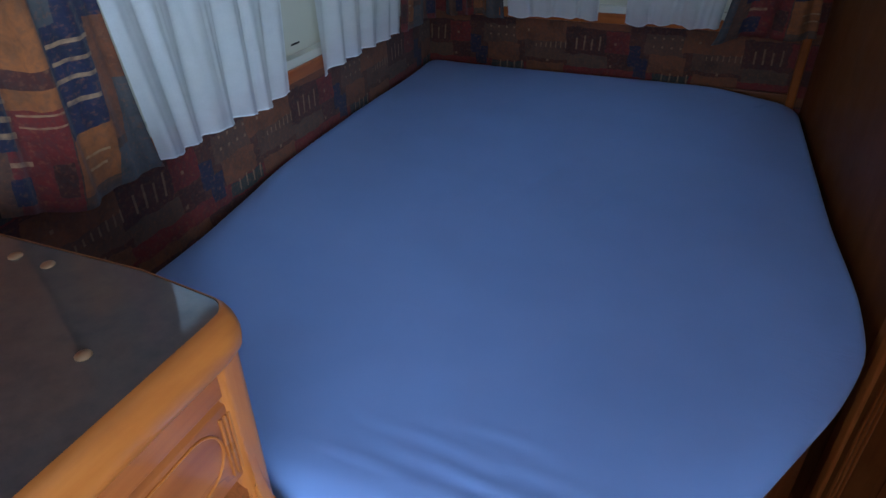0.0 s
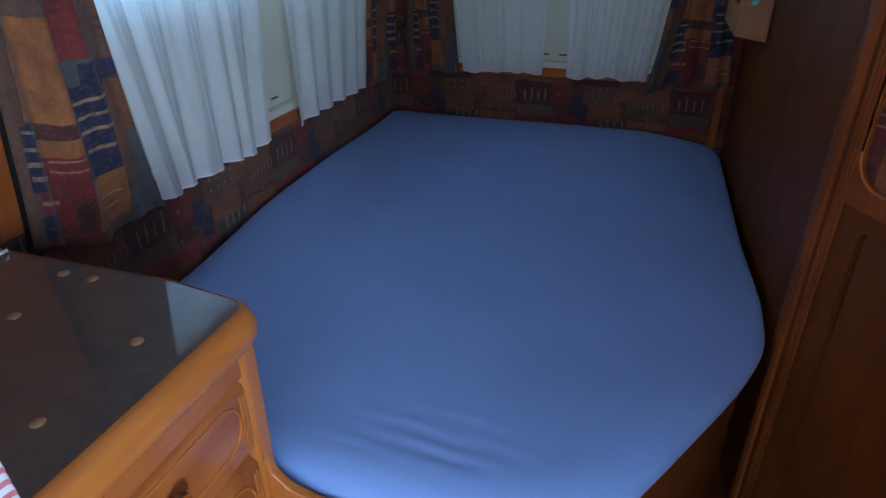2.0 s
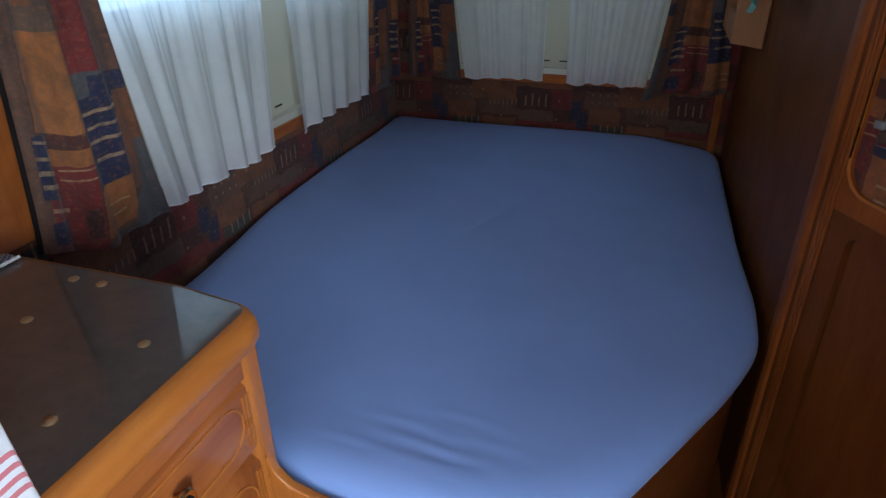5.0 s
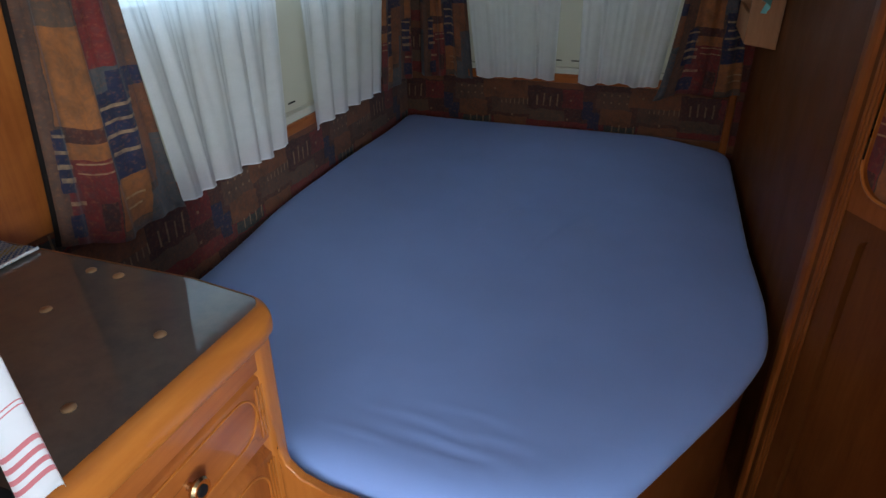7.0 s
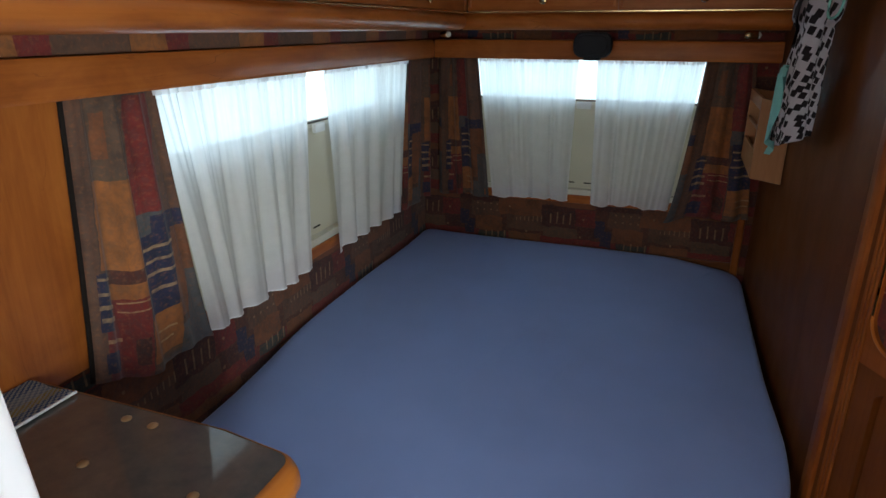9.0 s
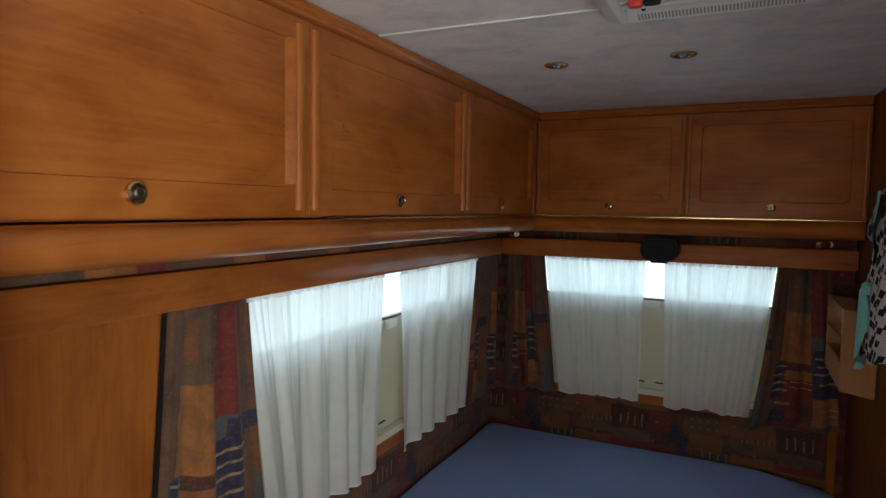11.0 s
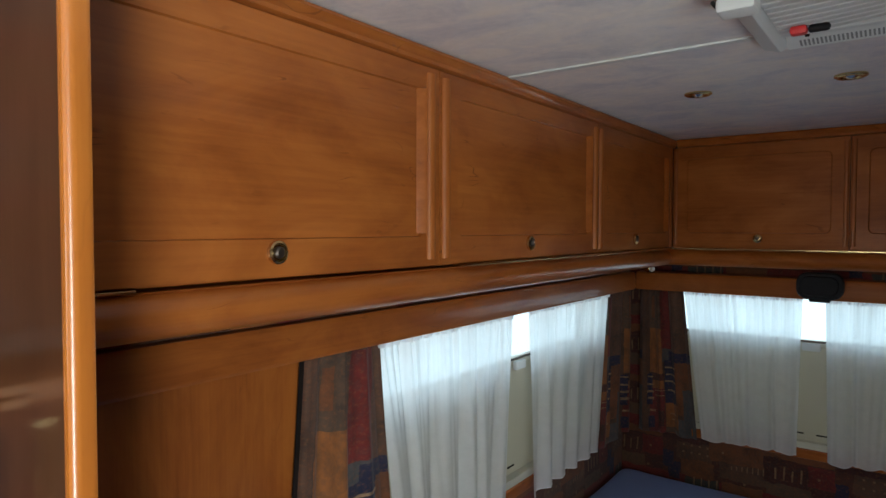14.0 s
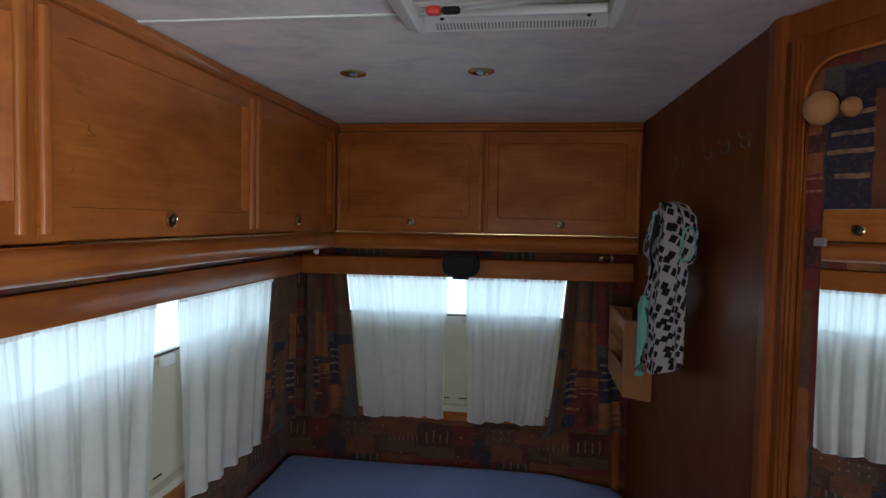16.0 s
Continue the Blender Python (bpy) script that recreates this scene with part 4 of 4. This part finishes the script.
mat_cloth = mat_check()
mt = thing("place_mat", (-0.82, 0.42, 0.9), "woven checked place mat in blue, grey and ochre", "place mat")
top_bm = grid(14, 14, lambda u, v: (-0.872 + 0.115 * u, 0.24 + 0.268 * v, 0.9055 + 0.0025 * math.sin(u * 9) * v), lambda u, v: (0.16 * u, 0.27 * v))
bmesh.ops.solidify(top_bm, geom=top_bm.faces[:], thickness=0.004)
part("weave", top_bm, mat_cloth, mt, angle=180)
for y in (0.510,):
    part("fringe", tube([(-0.758 + 0.0015 * math.sin(i * 2.2), 0.24 + 0.27 * i / 60, 0.906 + 0.001 * math.sin(i * 2.2)) for i in range(61)], 0.0028, 6), paper, mt, "white corded edge")

hob = thing("gas_hob", (-0.6, -0.15, 0.9), "black glass hob set into the worktop", "hob")
part("glass", prism(rounded(-0.82, -0.326, -0.46, 0.116, 0.012, 4), "z", 0.9005, 0.909, 0.002), black_plastic, hob)
part("pan_support", tube([(-0.40 + 0.05 * math.cos(a * 0.314), 0.02 + 0.05 * math.sin(a * 0.314), 0.921) for a in range(21)], 0.006, 8), dark_metal, hob, "round grey pan support")

# ---- partition with shelf ----
pt = thing("partition", (-0.6, 0.04, 0.9), "brown wooden kitchen partition with a rounded honey-coloured edge", "partition")
part("panel", box(LEFT + 0.002, -0.326, 0.030, 0.048, 0.902, TOP - 0.001), partition_wood, pt)
post = [(-0.3255, 0.0478), (-0.3255, 0.0296)] + [(-0.3165 - 0.0065 + 0.0065 * math.cos(radians(a)) - 0.0060, 0.0371 + 0.0075 * math.sin(radians(a))) for a in range(-85, 6, 15)] + [(-0.3235, 0.0440), (-0.3248, 0.0472)]
part("edge_post", prism(post, "z", 0.902, TOP - 0.001), edge_z, pt, "rounded honey-coloured wooden edge")
sw = part("switch", box(-0.4745, -0.4625, 0.0265, 0.0299, 1.576, 1.622, 0.0016, 3), chrome, pt, "slim chrome wall fitting")
part("inset", box(-0.4725, -0.4665, 0.0255, 0.0264, 1.583, 1.603, 0.0004), black_plastic, sw)
sh = thing("wall_shelf", (-0.6, -0.3, 1.508), "open wooden kitchen shelf against the partition", "shelf")
part("board", box(-0.80, -0.452, -0.62, 0.0295, 1.509, 1.522, 0.002), dark_z, sh)
part("front_edge", box(-0.452, -0.440, -0.62, 0.010, 1.506, 1.524, 0.004), edge_y, sh, "light wooden front edge")
part("end_block", join(box(-0.466, -0.4365, 0.0105, 0.0295, 1.516, 1.524, 0.001), box(-0.466, -0.4365, 0.0105, 0.0295, 1.506, 1.5135, 0.001)), pale_z, sh, "pale wooden end block")
pp = grid(10, 10, lambda u, v: (-0.70 + 0.15 * u, -0.16 + 0.17 * v, 1.5235 + 0.006 * math.sin(2.6 * u) * v + 0.002), lambda u, v: (u, v))
bmesh.ops.solidify(pp, geom=pp.faces[:], thickness=0.004)
solo("paper_stack", pp, paper, "folded white papers lying on the shelf", "paper", at=(-0.62, -0.08, 1.524), angle=180)
# brass-edged rectangular holder with a glassy panel; it gives no light
br = thing("shelf_holder", (-0.43, -0.01, 1.45), "small brass-edged rectangular holder below the shelf", "lamp")
part("frame", join(tube([(-0.446, 0.0, 1.492), (-0.418, 0.0, 1.496)], 0.0022, 8), tube([(-0.446, 0.0, 1.492), (-0.440, 0.002, 1.430)], 0.0028, 8), tube([(-0.418, 0.0, 1.496), (-0.414, 0.002, 1.430)], 0.0022, 8)), brass, br)
part("shade", prism(rounded(-0.441, -0.419, 1.432, 1.490, 0.006, 4), "y", -0.001, 0.003, 0.001), amber, br, "amber glass panel")

# ---- striped towel on the partition edge ----
def towel_cloth():
    m = material("striped_tea_towel", (0.75, 0.75, 0.76), 0.95, Sheen_Weight=0.1)
    n = Net(m)
    uv = n.coords("UV", (1, 1, 1))
    sep = n.node("SeparateXYZ")
    n.link(uv, sep.inputs[0])

    def line(lo, hi):
        return n.math("MULTIPLY", n.math("GREATER_THAN", sep.outputs[1], lo), n.math("LESS_THAN", sep.outputs[1], hi))

    red = line(0.020, 0.0262)
    for lo, hi in ((0.033, 0.039), (0.046, 0.052), (0.059, 0.065), (0.098, 0.0995), (0.103, 0.1045), (0.150, 0.1515), (0.155, 0.1565), (0.39, 0.40)):
        red = n.math("MAXIMUM", red, line(lo, hi))
    n.color(n.mix(n.math("MULTIPLY", red, 0.8), (0.76, 0.76, 0.78), (0.58, 0.07, 0.09)))
    n.bump(n.noise(n.coords("UV", (900, 900, 1)), 1.0, 1), 0.3, 0.001)
    return m


tw = thing("tea_towel", (-0.27, 0.09, 1.3), "white tea towel with red stripes hanging on a hook", "towel")


def towel_shape(u, v):
    wide = 0.045 + 0.034 * (1 - v) ** 0.7
    x = -0.2455 + 0.0335 * (1 - v) ** 0.8 - wide * (1 - u)
    y = 0.094 + 0.012 * math.sin(u * 7.5 + 1.0) * (0.5 + 0.5 * (1 - v)) - 0.012 * u
    z = 0.935 + 0.39 * v + 0.045 * u * (1 - v) + 0.004 * math.sin(u * 9)
    return (x, y, z)


tb = grid(24, 40, towel_shape, lambda u, v: (u * 0.16, v * 0.40))
bmesh.ops.solidify(tb, geom=tb.faces[:], thickness=0.003)
part("cloth", tb, towel_cloth(), tw, angle=180)
part("hook", tube([(-0.3235, 0.045, 1.345), (-0.306, 0.060, 1.342), (-0.285, 0.085, 1.335), (-0.270, 0.094, 1.322), (-0.262, 0.094, 1.330)], 0.003, 8), red_plastic, tw, "red plastic hook")
part("tag", prism(rounded(-0.286, -0.272, 1.31, 1.375, 0.004, 3), "y", 0.100, 0.104, 0.001), yellow, tw, "yellow plastic strip")

# ---- wardrobe door with mirror, set at an angle ----
WD = Vector((math.cos(radians(-62)), math.sin(radians(-62)), 0))
WN = Vector((WD.y, -WD.x, 0))
P0 = Vector((0.541, 1.149, 0))


def on_door(w, z, d=0.0):
    p = P0 + WD * w + WN * d
    return (p.x, p.y, z)


def door_slab(pts, d0, d1):
    bm = bmesh.new()
    r = [[bm.verts.new(on_door(w, z, d)) for w, z in pts] for d in (d0, d1)]
    for i in range(len(pts)):
        j = (i + 1) % len(pts)
        bm.faces.new((r[0][i], r[0][j], r[1][j], r[1][i]))
    bm.faces.new(r[0])
    bm.faces.new(r[1][::-1])
    return bm


def door_box(w0, w1, z0, z1, d0, d1, r=0.002):
    bm = door_slab([(w0, z0), (w1, z0), (w1, z1), (w0, z1)], d0, d1)
    bmesh.ops.recalc_face_normals(bm, faces=bm.faces)
    bmesh.ops.bevel(bm, geom=bm.edges[:], offset=r, segments=2, profile=0.5, affect="EDGES")
    return bm


wd = thing("wardrobe_door", on_door(0.3, 0), "closed wooden wardrobe door with a tall rounded mirror", "door")


def ring_face(outer, inner, d0, d1):
    """A flat frame between a rectangle and a rounded hole."""
    bm = bmesh.new()
    n = len(inner)
    for d, flip in ((d1, False), (d0, True)):
        o = [bm.verts.new(on_door(w, z, d)) for w, z in outer]
        i_ = [bm.verts.new(on_door(w, z, d)) for w, z in inner]
        q = n // 4
        for c in range(4):
            seg = i_[c * q:(c + 1) * q]
            for a, b in zip(seg, seg[1:]):
                bm.faces.new((o[c], a, b))
            bm.faces.new((o[c], seg[-1], i_[((c + 1) * q) % n], o[(c + 1) % 4]))
        if flip:
            for k_ in range(n):
                bm.faces.new((i_[k_], i_[(k_ + 1) % n], prev_i[(k_ + 1) % n], prev_i[k_]))
            for k_ in range(4):
                bm.faces.new((o[k_], o[(k_ + 1) % 4], prev_o[(k_ + 1) % 4], prev_o[k_]))
        prev_o, prev_i = o, i_
    return bm


INSET = rounded(0.043, 0.575, 0.945, 1.888, 0.06, 8)
part("frame", ring_face([(0.62, 1.93), (0.012, 1.93), (0.012, 0.905), (0.62, 0.905)], INSET, -0.014, 0.006), frame_z, wd)
fp = door_slab(rounded(0.035, 0.583, 0.937, 1.896, 0.066, 8), -0.010, -0.005)
lay = fp.loops.layers.uv.verify()
for f in fp.faces:
    for lo in f.loops:
        lo[lay].uv = ((lo.vert.co - P0).dot(WD) - 0.10 + 0.49 * CURTAIN_TILE[0], lo.vert.co.z - 1.644 + 0.21 * CURTAIN_TILE[1])
ins = part("fabric_inset", fp, fabric, wd, "inset panel of patchwork printed fabric")
part("rim", tube([on_door(w, z, 0.006) for w, z in INSET + INSET[:1]], 0.003, 6), edge_z, ins)
mi = part("mirror", door_box(0.080, 0.545, 1.040, 1.642, -0.004, 0.001, 0.0015), mirror_mat, wd, "rectangular mirror clipped on the fabric")
for cw, cz in ((0.074, 1.588), (0.074, 1.075)):
    part("clip", door_box(cw - 0.006, cw + 0.014, cz - 0.007, cz + 0.007, -0.003, 0.005, 0.002), grey_slot, mi, "grey plastic mirror clip")
for k_ in range(3):
    part("reed", door_box(0.014 + 0.009 * k_, 0.021 + 0.009 * k_, 0.02, 1.925, 0.005, 0.0095, 0.002), frame_z, wd, "upright wooden reed")
# darker tones than the upper frame: the shade low on the door, as colour
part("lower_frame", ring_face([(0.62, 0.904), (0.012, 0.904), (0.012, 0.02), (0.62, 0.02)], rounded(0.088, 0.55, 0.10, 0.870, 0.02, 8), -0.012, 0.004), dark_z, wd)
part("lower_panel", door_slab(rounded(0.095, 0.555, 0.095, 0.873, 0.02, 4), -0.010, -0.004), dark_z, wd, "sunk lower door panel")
solo("trim_door_head", door_box(0.0, 0.63, 1.932, TOP - 0.001, -0.02, 0.0), frame_z, "wooden head rail over the wardrobe door", "trim", kind="structure")
solo("trim_door_jamb", door_box(-0.004, 0.010, 0.0, 1.931, -0.02, 0.002), dark_z, "wooden door jamb, darkened for shade", "trim", kind="structure")
kb = part("door_knob", lathe([(0.010, -0.004), (0.012, 0.012), (0.022, 0.016), (0.0275, 0.026), (0.0275, 0.034), (0.022, 0.044), (0.010, 0.050), (0.001, 0.051)], on_door(0.092, 1.802, 0.0), WN, 24), knob_wood, wd, "turned pale wooden door knob")
# black disc painted in for the shade behind and left of the knob
part("knob_shade", lathe([(0.026, -0.005), (0.026, 0.002), (0.020, 0.008)], on_door(0.072, 1.812, 0.0), WN, 24), black_plastic, kb, "black disc for the shade behind the knob")
part("key_ball", lathe([(0.004, -0.005), (0.008, 0.004), (0.0155, 0.012), (0.0155, 0.020), (0.008, 0.029), (0.001, 0.030)], on_door(0.132, 1.799, 0.0), WN, 20), knob_wood, kb, "smaller turned wooden ball")

# ---- ceiling: roof hatch and spots ----
HX0, HX1, HY0, HY1 = -0.138, 0.275, 0.685, 1.095
ht = thing("roof_hatch", ((HX0 + HX1) / 2, 0.89, TOP), "white plastic roof hatch with a pleated grey blind", "roof hatch")


def hatch_rail(axis, a0, a1, b0, b1):
    lo, hi = (b0, b1)
    prof = [(lo, TOP - 0.001), (lo + (0.012 if lo < hi else -0.012), TOP - 0.026), (hi - (0.014 if lo < hi else -0.014), TOP - 0.034), (hi, TOP - 0.026), (hi, TOP - 0.001)]
    return prism(prof, axis, a0, a1, 0.003)


part("side_rail", hatch_rail("y", HY0, HY1, HX0, HX0 + 0.052), white_plastic, ht)
part("side_rail", hatch_rail("y", HY0, HY1, HX1, HX1 - 0.052), white_plastic, ht)
rail = part("cross_rail", prism([(HY1, TOP - 0.001), (HY1, TOP - 0.028), (HY1 - 0.004, TOP - 0.032), (HY1 - 0.036, TOP - 0.024), (HY1 - 0.050, TOP - 0.022), (HY1 - 0.050, TOP - 0.001)], "x", HX0 + 0.05, HX1 - 0.05), white_plastic, ht)
part("cross_rail", hatch_rail("x", HX0 + 0.05, HX1 - 0.05, HY0, HY0 + 0.05), white_plastic, ht)
slot = []
for i in range(46):
    x = HX0 + 0.07 + 0.006 * i
    slot.append(prism([(HY1 - 0.030, TOP - 0.0261), (HY1 - 0.011, TOP - 0.0309), (HY1 - 0.011, TOP - 0.0290), (HY1 - 0.030, TOP - 0.0242)], "x", x, x + 0.003))
part("vent_slots", join(*slot), grey_slot, rail, "row of narrow vent slots")
grip = part("grip", box(HX0 + 0.055, HX1 - 0.055, HY1 - 0.068, HY1 - 0.052, TOP - 0.026, TOP - 0.010, 0.004), white_plastic, ht, "white grip bar of the blind")
part("rivet", lathe([(0.004, 0), (0.003, -0.003)], (HX0 + 0.085, HY1 - 0.060, TOP - 0.026), (0, 0, 1), 10), dark_gap, grip)
part("rivet", lathe([(0.004, 0), (0.003, -0.003)], (HX1 - 0.085, HY1 - 0.060, TOP - 0.026), (0, 0, 1), 10), dark_gap, grip)


def pleat(u, v):
    x = HX0 + 0.052 + (HX1 - HX0 - 0.104) * u
    y = HY0 + 0.05 + (0.285 - 0.105 * u) * v
    tri = min(1.0, 2.4 * abs(math.sin(math.pi * v * 12)))
    return (x, y, TOP - 0.005 - 0.025 * tri - 0.004 * math.sin(u * 3.1) * (0.5 + 0.5 * v))


part("pleated_blind", grid(24, 180, pleat, lambda u, v: (u, v)), grey_pleat, ht, "grey pleated blind drawn almost closed", 25)
part("latch", box(-0.068, -0.044, HY1 - 0.140, HY1 - 0.122, TOP - 0.044, TOP - 0.030, 0.005), red_plastic, ht, "small red latch")
part("latch_grip", box(-0.0435, -0.014, HY1 - 0.138, HY1 - 0.124, TOP - 0.043, TOP - 0.031, 0.005), black_plastic, ht, "small black latch grip")
cl = part("clip", box(-0.132, -0.082, 0.772, 0.815, TOP - 0.048, TOP - 0.028, 0.005), white_plastic, ht, "white plastic corner catch")
part("pin", tube([(-0.134, 0.77, TOP - 0.034), (-0.134, 0.82, TOP - 0.034)], 0.003, 8), dark_gap, cl)
solo("hatch_lining", box(HX0 + 0.05, HX1 - 0.05, HY0 + 0.05, HY1 - 0.05, TOP - 0.004, TOP - 0.001), white_plastic, "white lining inside the roof hatch", "trim", kind="structure")
for sx in (-0.348, -0.025):
    sp = thing("ceiling_spot", (sx, 1.517, TOP), "small recessed brass ceiling spotlight, switched off", "spotlight", "ceiling spots")
    part("ring", lathe([(0.033, 0.0), (0.033, -0.003), (0.028, -0.006), (0.022, -0.006), (0.019, -0.002), (0.018, -0.0005)], (sx, 1.517, TOP - 0.0003), (0, 0, 1), 28), brass, sp, "brass bezel")
    part("bulb", lathe([(0.015, -0.001), (0.014, -0.004), (0.007, -0.008), (0.001, -0.009)], (sx, 1.517, TOP - 0.0006), (0, 0, 1), 20), chrome, sp)

# ---- end wall fittings ----
for lx, ly, yaw in ((-0.745, 2.335, 35), (0.374, 2.345, -15)):
    lp = thing("reading_lamp", (lx, ly, 1.485), "small brass and white reading lamp under the valance", "lamp", "reading lamps")
    c, s_ = math.cos(radians(yaw)), math.sin(radians(yaw))
    part("plate", lathe([(0.020, 0), (0.020, 0.004), (0.014, 0.007)], (lx, ly + 0.02, 1.494), (0, 0, -1), 18), brass, lp, "round brass plate")
    part("head", lathe([(0.008, -0.020), (0.014, -0.014), (0.016, 0.0), (0.014, 0.022), (0.008, 0.026)], (lx, ly, 1.482), (c, -s_, 0), 18), brass, lp, "brass lamp head")
    part("glass", lathe([(0.012, 0.024), (0.010, 0.031), (0.004, 0.035)], (lx, ly, 1.482), (c, -s_, 0), 16), white_plastic, lp)
spk = thing("wall_speaker", (-0.152, 2.31, 1.44), "small rounded black loudspeaker hung below the end cabinets", "loudspeaker")
part("housing", prism(rounded(-0.222, -0.084, 1.402, 1.492, 0.034, 6), "y", 2.285, 2.33, 0.008), black_plastic, spk)
part("grille", prism(rounded(-0.208, -0.098, 1.414, 1.480, 0.026, 6), "y", 2.277, 2.286, 0.004), black_plastic, spk, "black slotted grille")
part("foot", box(-0.184, -0.122, 2.292, 2.325, 1.392, 1.404, 0.004), black_plastic, spk)

# ---- wardrobe side: hooks, garment, rack ----
def side_x(y):
    return 0.533 - (y - 1.205) * (0.036 / 1.285)


for hy in (1.779, 1.529, 1.412, 1.294):
    hk = thing("coat_hook", (side_x(hy), hy, 1.783), "small chrome coat hook screwed to the wardrobe side", "hook", "coat hooks")
    x = side_x(hy)
    part("plate", box(x - 0.003, x - 0.0005, hy - 0.004, hy + 0.004, 1.770, 1.796, 0.001), dark_metal, hk)
    part("prong", tube([(x - 0.003, hy, 1.790), (x - 0.012, hy, 1.786), (x - 0.020, hy, 1.790), (x - 0.023, hy, 1.798)], 0.0014, 8), dark_metal, hk)
    part("prong", tube([(x - 0.003, hy, 1.776), (x - 0.009, hy, 1.768), (x - 0.015, hy, 1.770), (x - 0.017, hy, 1.776)], 0.0014, 8), dark_metal, hk)


def square_print():
    m = material("black_square_print", (0.7, 0.68, 0.68), 0.9)
    n = Net(m)
    uv = n.coords("UV", (1, 1, 1))
    c = n.node("TexVoronoi", distance="CHEBYCHEV", voronoi_dimensions="2D")
    c.inputs["Scale"].default_value, c.inputs["Randomness"].default_value = 40, 0.75
    turn = n.node("VectorRotate", rotation_type="Z_AXIS")
    turn.inputs["Angle"].default_value = 0.35
    n.link(uv, turn.inputs["Vector"])
    n.link(turn.outputs[0], c.inputs["Vector"])
    sq = n.math("LESS_THAN", c.outputs["Distance"], 0.34)
    n.color(n.mix(sq, n.mix(n.noise(uv, 40, 2), (0.84, 0.81, 0.81), (0.66, 0.62, 0.64)), (0.022, 0.016, 0.018)))
    n.bump(n.noise(uv, 40, 3), 0.3, 0.003)
    return m


teal = material("teal_cotton", (0.22, 0.52, 0.45), 0.9)
tn = Net(teal)
tn.color(tn.mix(tn.noise(tn.coords("Object"), 30, 4), (0.17, 0.46, 0.40), (0.27, 0.58, 0.50)))
gm = thing("hanging_apron", (0.47, 1.71, 1.68), "black and white printed apron with a teal sash", "apron")
EDGE_L = [(0.0, 0.435, 1.815, 1.205), (0.40, 0.440, 1.840, 1.385), (0.62, 0.446, 1.790, 1.500), (0.67, 0.440, 1.860, 1.530), (0.74, 0.440, 1.870, 1.562), (0.82, 0.446, 1.835, 1.600), (0.92, 0.452, 1.790, 1.645), (1.0, 0.464, 1.725, 1.668)]
EDGE_R = [(0.0, 0.468, 1.503, 1.258), (0.40, 0.474, 1.518, 1.400), (0.62, 0.482, 1.525, 1.510), (0.67, 0.478, 1.448, 1.526), (0.80, 0.480, 1.424, 1.580), (0.90, 0.482, 1.455, 1.630), (0.96, 0.480, 1.520, 1.658), (1.0, 0.478, 1.620, 1.670)]


def along(rows, v):
    for a, b in zip(rows, rows[1:]):
        if v <= b[0]:
            t = (v - a[0]) / (b[0] - a[0])
            return Vector([p + (q - p) * t for p, q in zip(a[1:], b[1:])])
    return Vector(rows[-1][1:])


def apron_shape(u, v, lift=0.0):
    a, b = along(EDGE_L, v), along(EDGE_R, v)
    p = a + (b - a) * u
    fold = 0.012 * math.sin(u * 13 + 1.2 * v) * (1 - 0.4 * v) + 0.006 * math.sin(u * 29 + 3 * v)
    p.x -= 0.030 * math.sin(math.pi * u) + fold * 0.8 + lift
    p.z += 0.012 * math.sin(u * 8) * (1 - v)
    return p


ab = grid(44, 60, apron_shape, lambda u, v: (u * 0.36, v * 0.44))
bmesh.ops.solidify(ab, geom=ab.faces[:], thickness=0.003)
part("cloth", ab, square_print(), gm, angle=180)
part("sash", grid(20, 24, lambda u, v: apron_shape(-0.34 + 0.30 * v + (0.60 - 0.14 * v) * u, -0.06 + 0.46 * v + 0.05 * u * (1 - v), 0.012), lambda u, v: (u, v)), teal, gm, "gathered teal sash", 180)
part("waistband", grid(24, 4, lambda u, v: apron_shape(0.02 + 0.5 * u, 0.385 + 0.045 * v + 0.02 * u, 0.009), lambda u, v: (u, v)), teal, gm, "teal waistband", 180)
part("neck_opening", grid(6, 16, lambda u, v: apron_shape(0.30 + 0.13 * u + 0.1 * v, 0.55 + 0.36 * v, 0.007), lambda u, v: (u, v)), black_plastic, gm, "dark neck opening", 180)
part("neck_trim", tube([apron_shape(0.29 + 0.1 * i / 20, 0.55 + 0.38 * i / 20, 0.009) for i in range(21)], 0.005, 6), teal, gm, "pale teal binding")
part("sleeve_trim", tube([apron_shape(0.90 + 0.07 * math.sin(a * 0.314), 0.755 + 0.095 * math.cos(a * 0.314), 0.004) for a in range(21)], 0.003, 6), teal, gm, "teal sleeve binding")
part("loop", tube([(0.468, 1.71, 1.665), (0.472, 1.735, 1.72), (0.497, 1.772, 1.772)], 0.001, 6), dark_metal, gm, "thin hanging loop")

rk = thing("wall_rack", (0.46, 2.25, 1.03), "pale beech magazine rack fixed beside the bed", "rack")
part("end_panel", prism([(0.412, 1.045), (0.506, 1.030), (0.506, 1.29), (0.412, 1.30)], "y", 2.060, 2.074, 0.003), pale_z, rk)
part("end_panel", prism([(0.412, 1.045), (0.496, 1.030), (0.496, 1.29), (0.412, 1.30)], "y", 2.425, 2.438, 0.003), pale_z, rk)
part("front_rail", box(0.412, 0.424, 2.0745, 2.4245, 1.26, 1.30, 0.004), pale_z, rk)
part("front_board", box(0.412, 0.424, 2.0745, 2.4245, 1.045, 1.13, 0.004), pale_z, rk)
part("floor_board", box(0.4245, 0.495, 2.0745, 2.4245, 1.040, 1.052, 0.002), pale_z, rk)
part("rod", tube([(0.418, 2.07, 1.20), (0.418, 2.43, 1.20)], 0.005, 10), pale_z, rk, "thin round wooden rod")
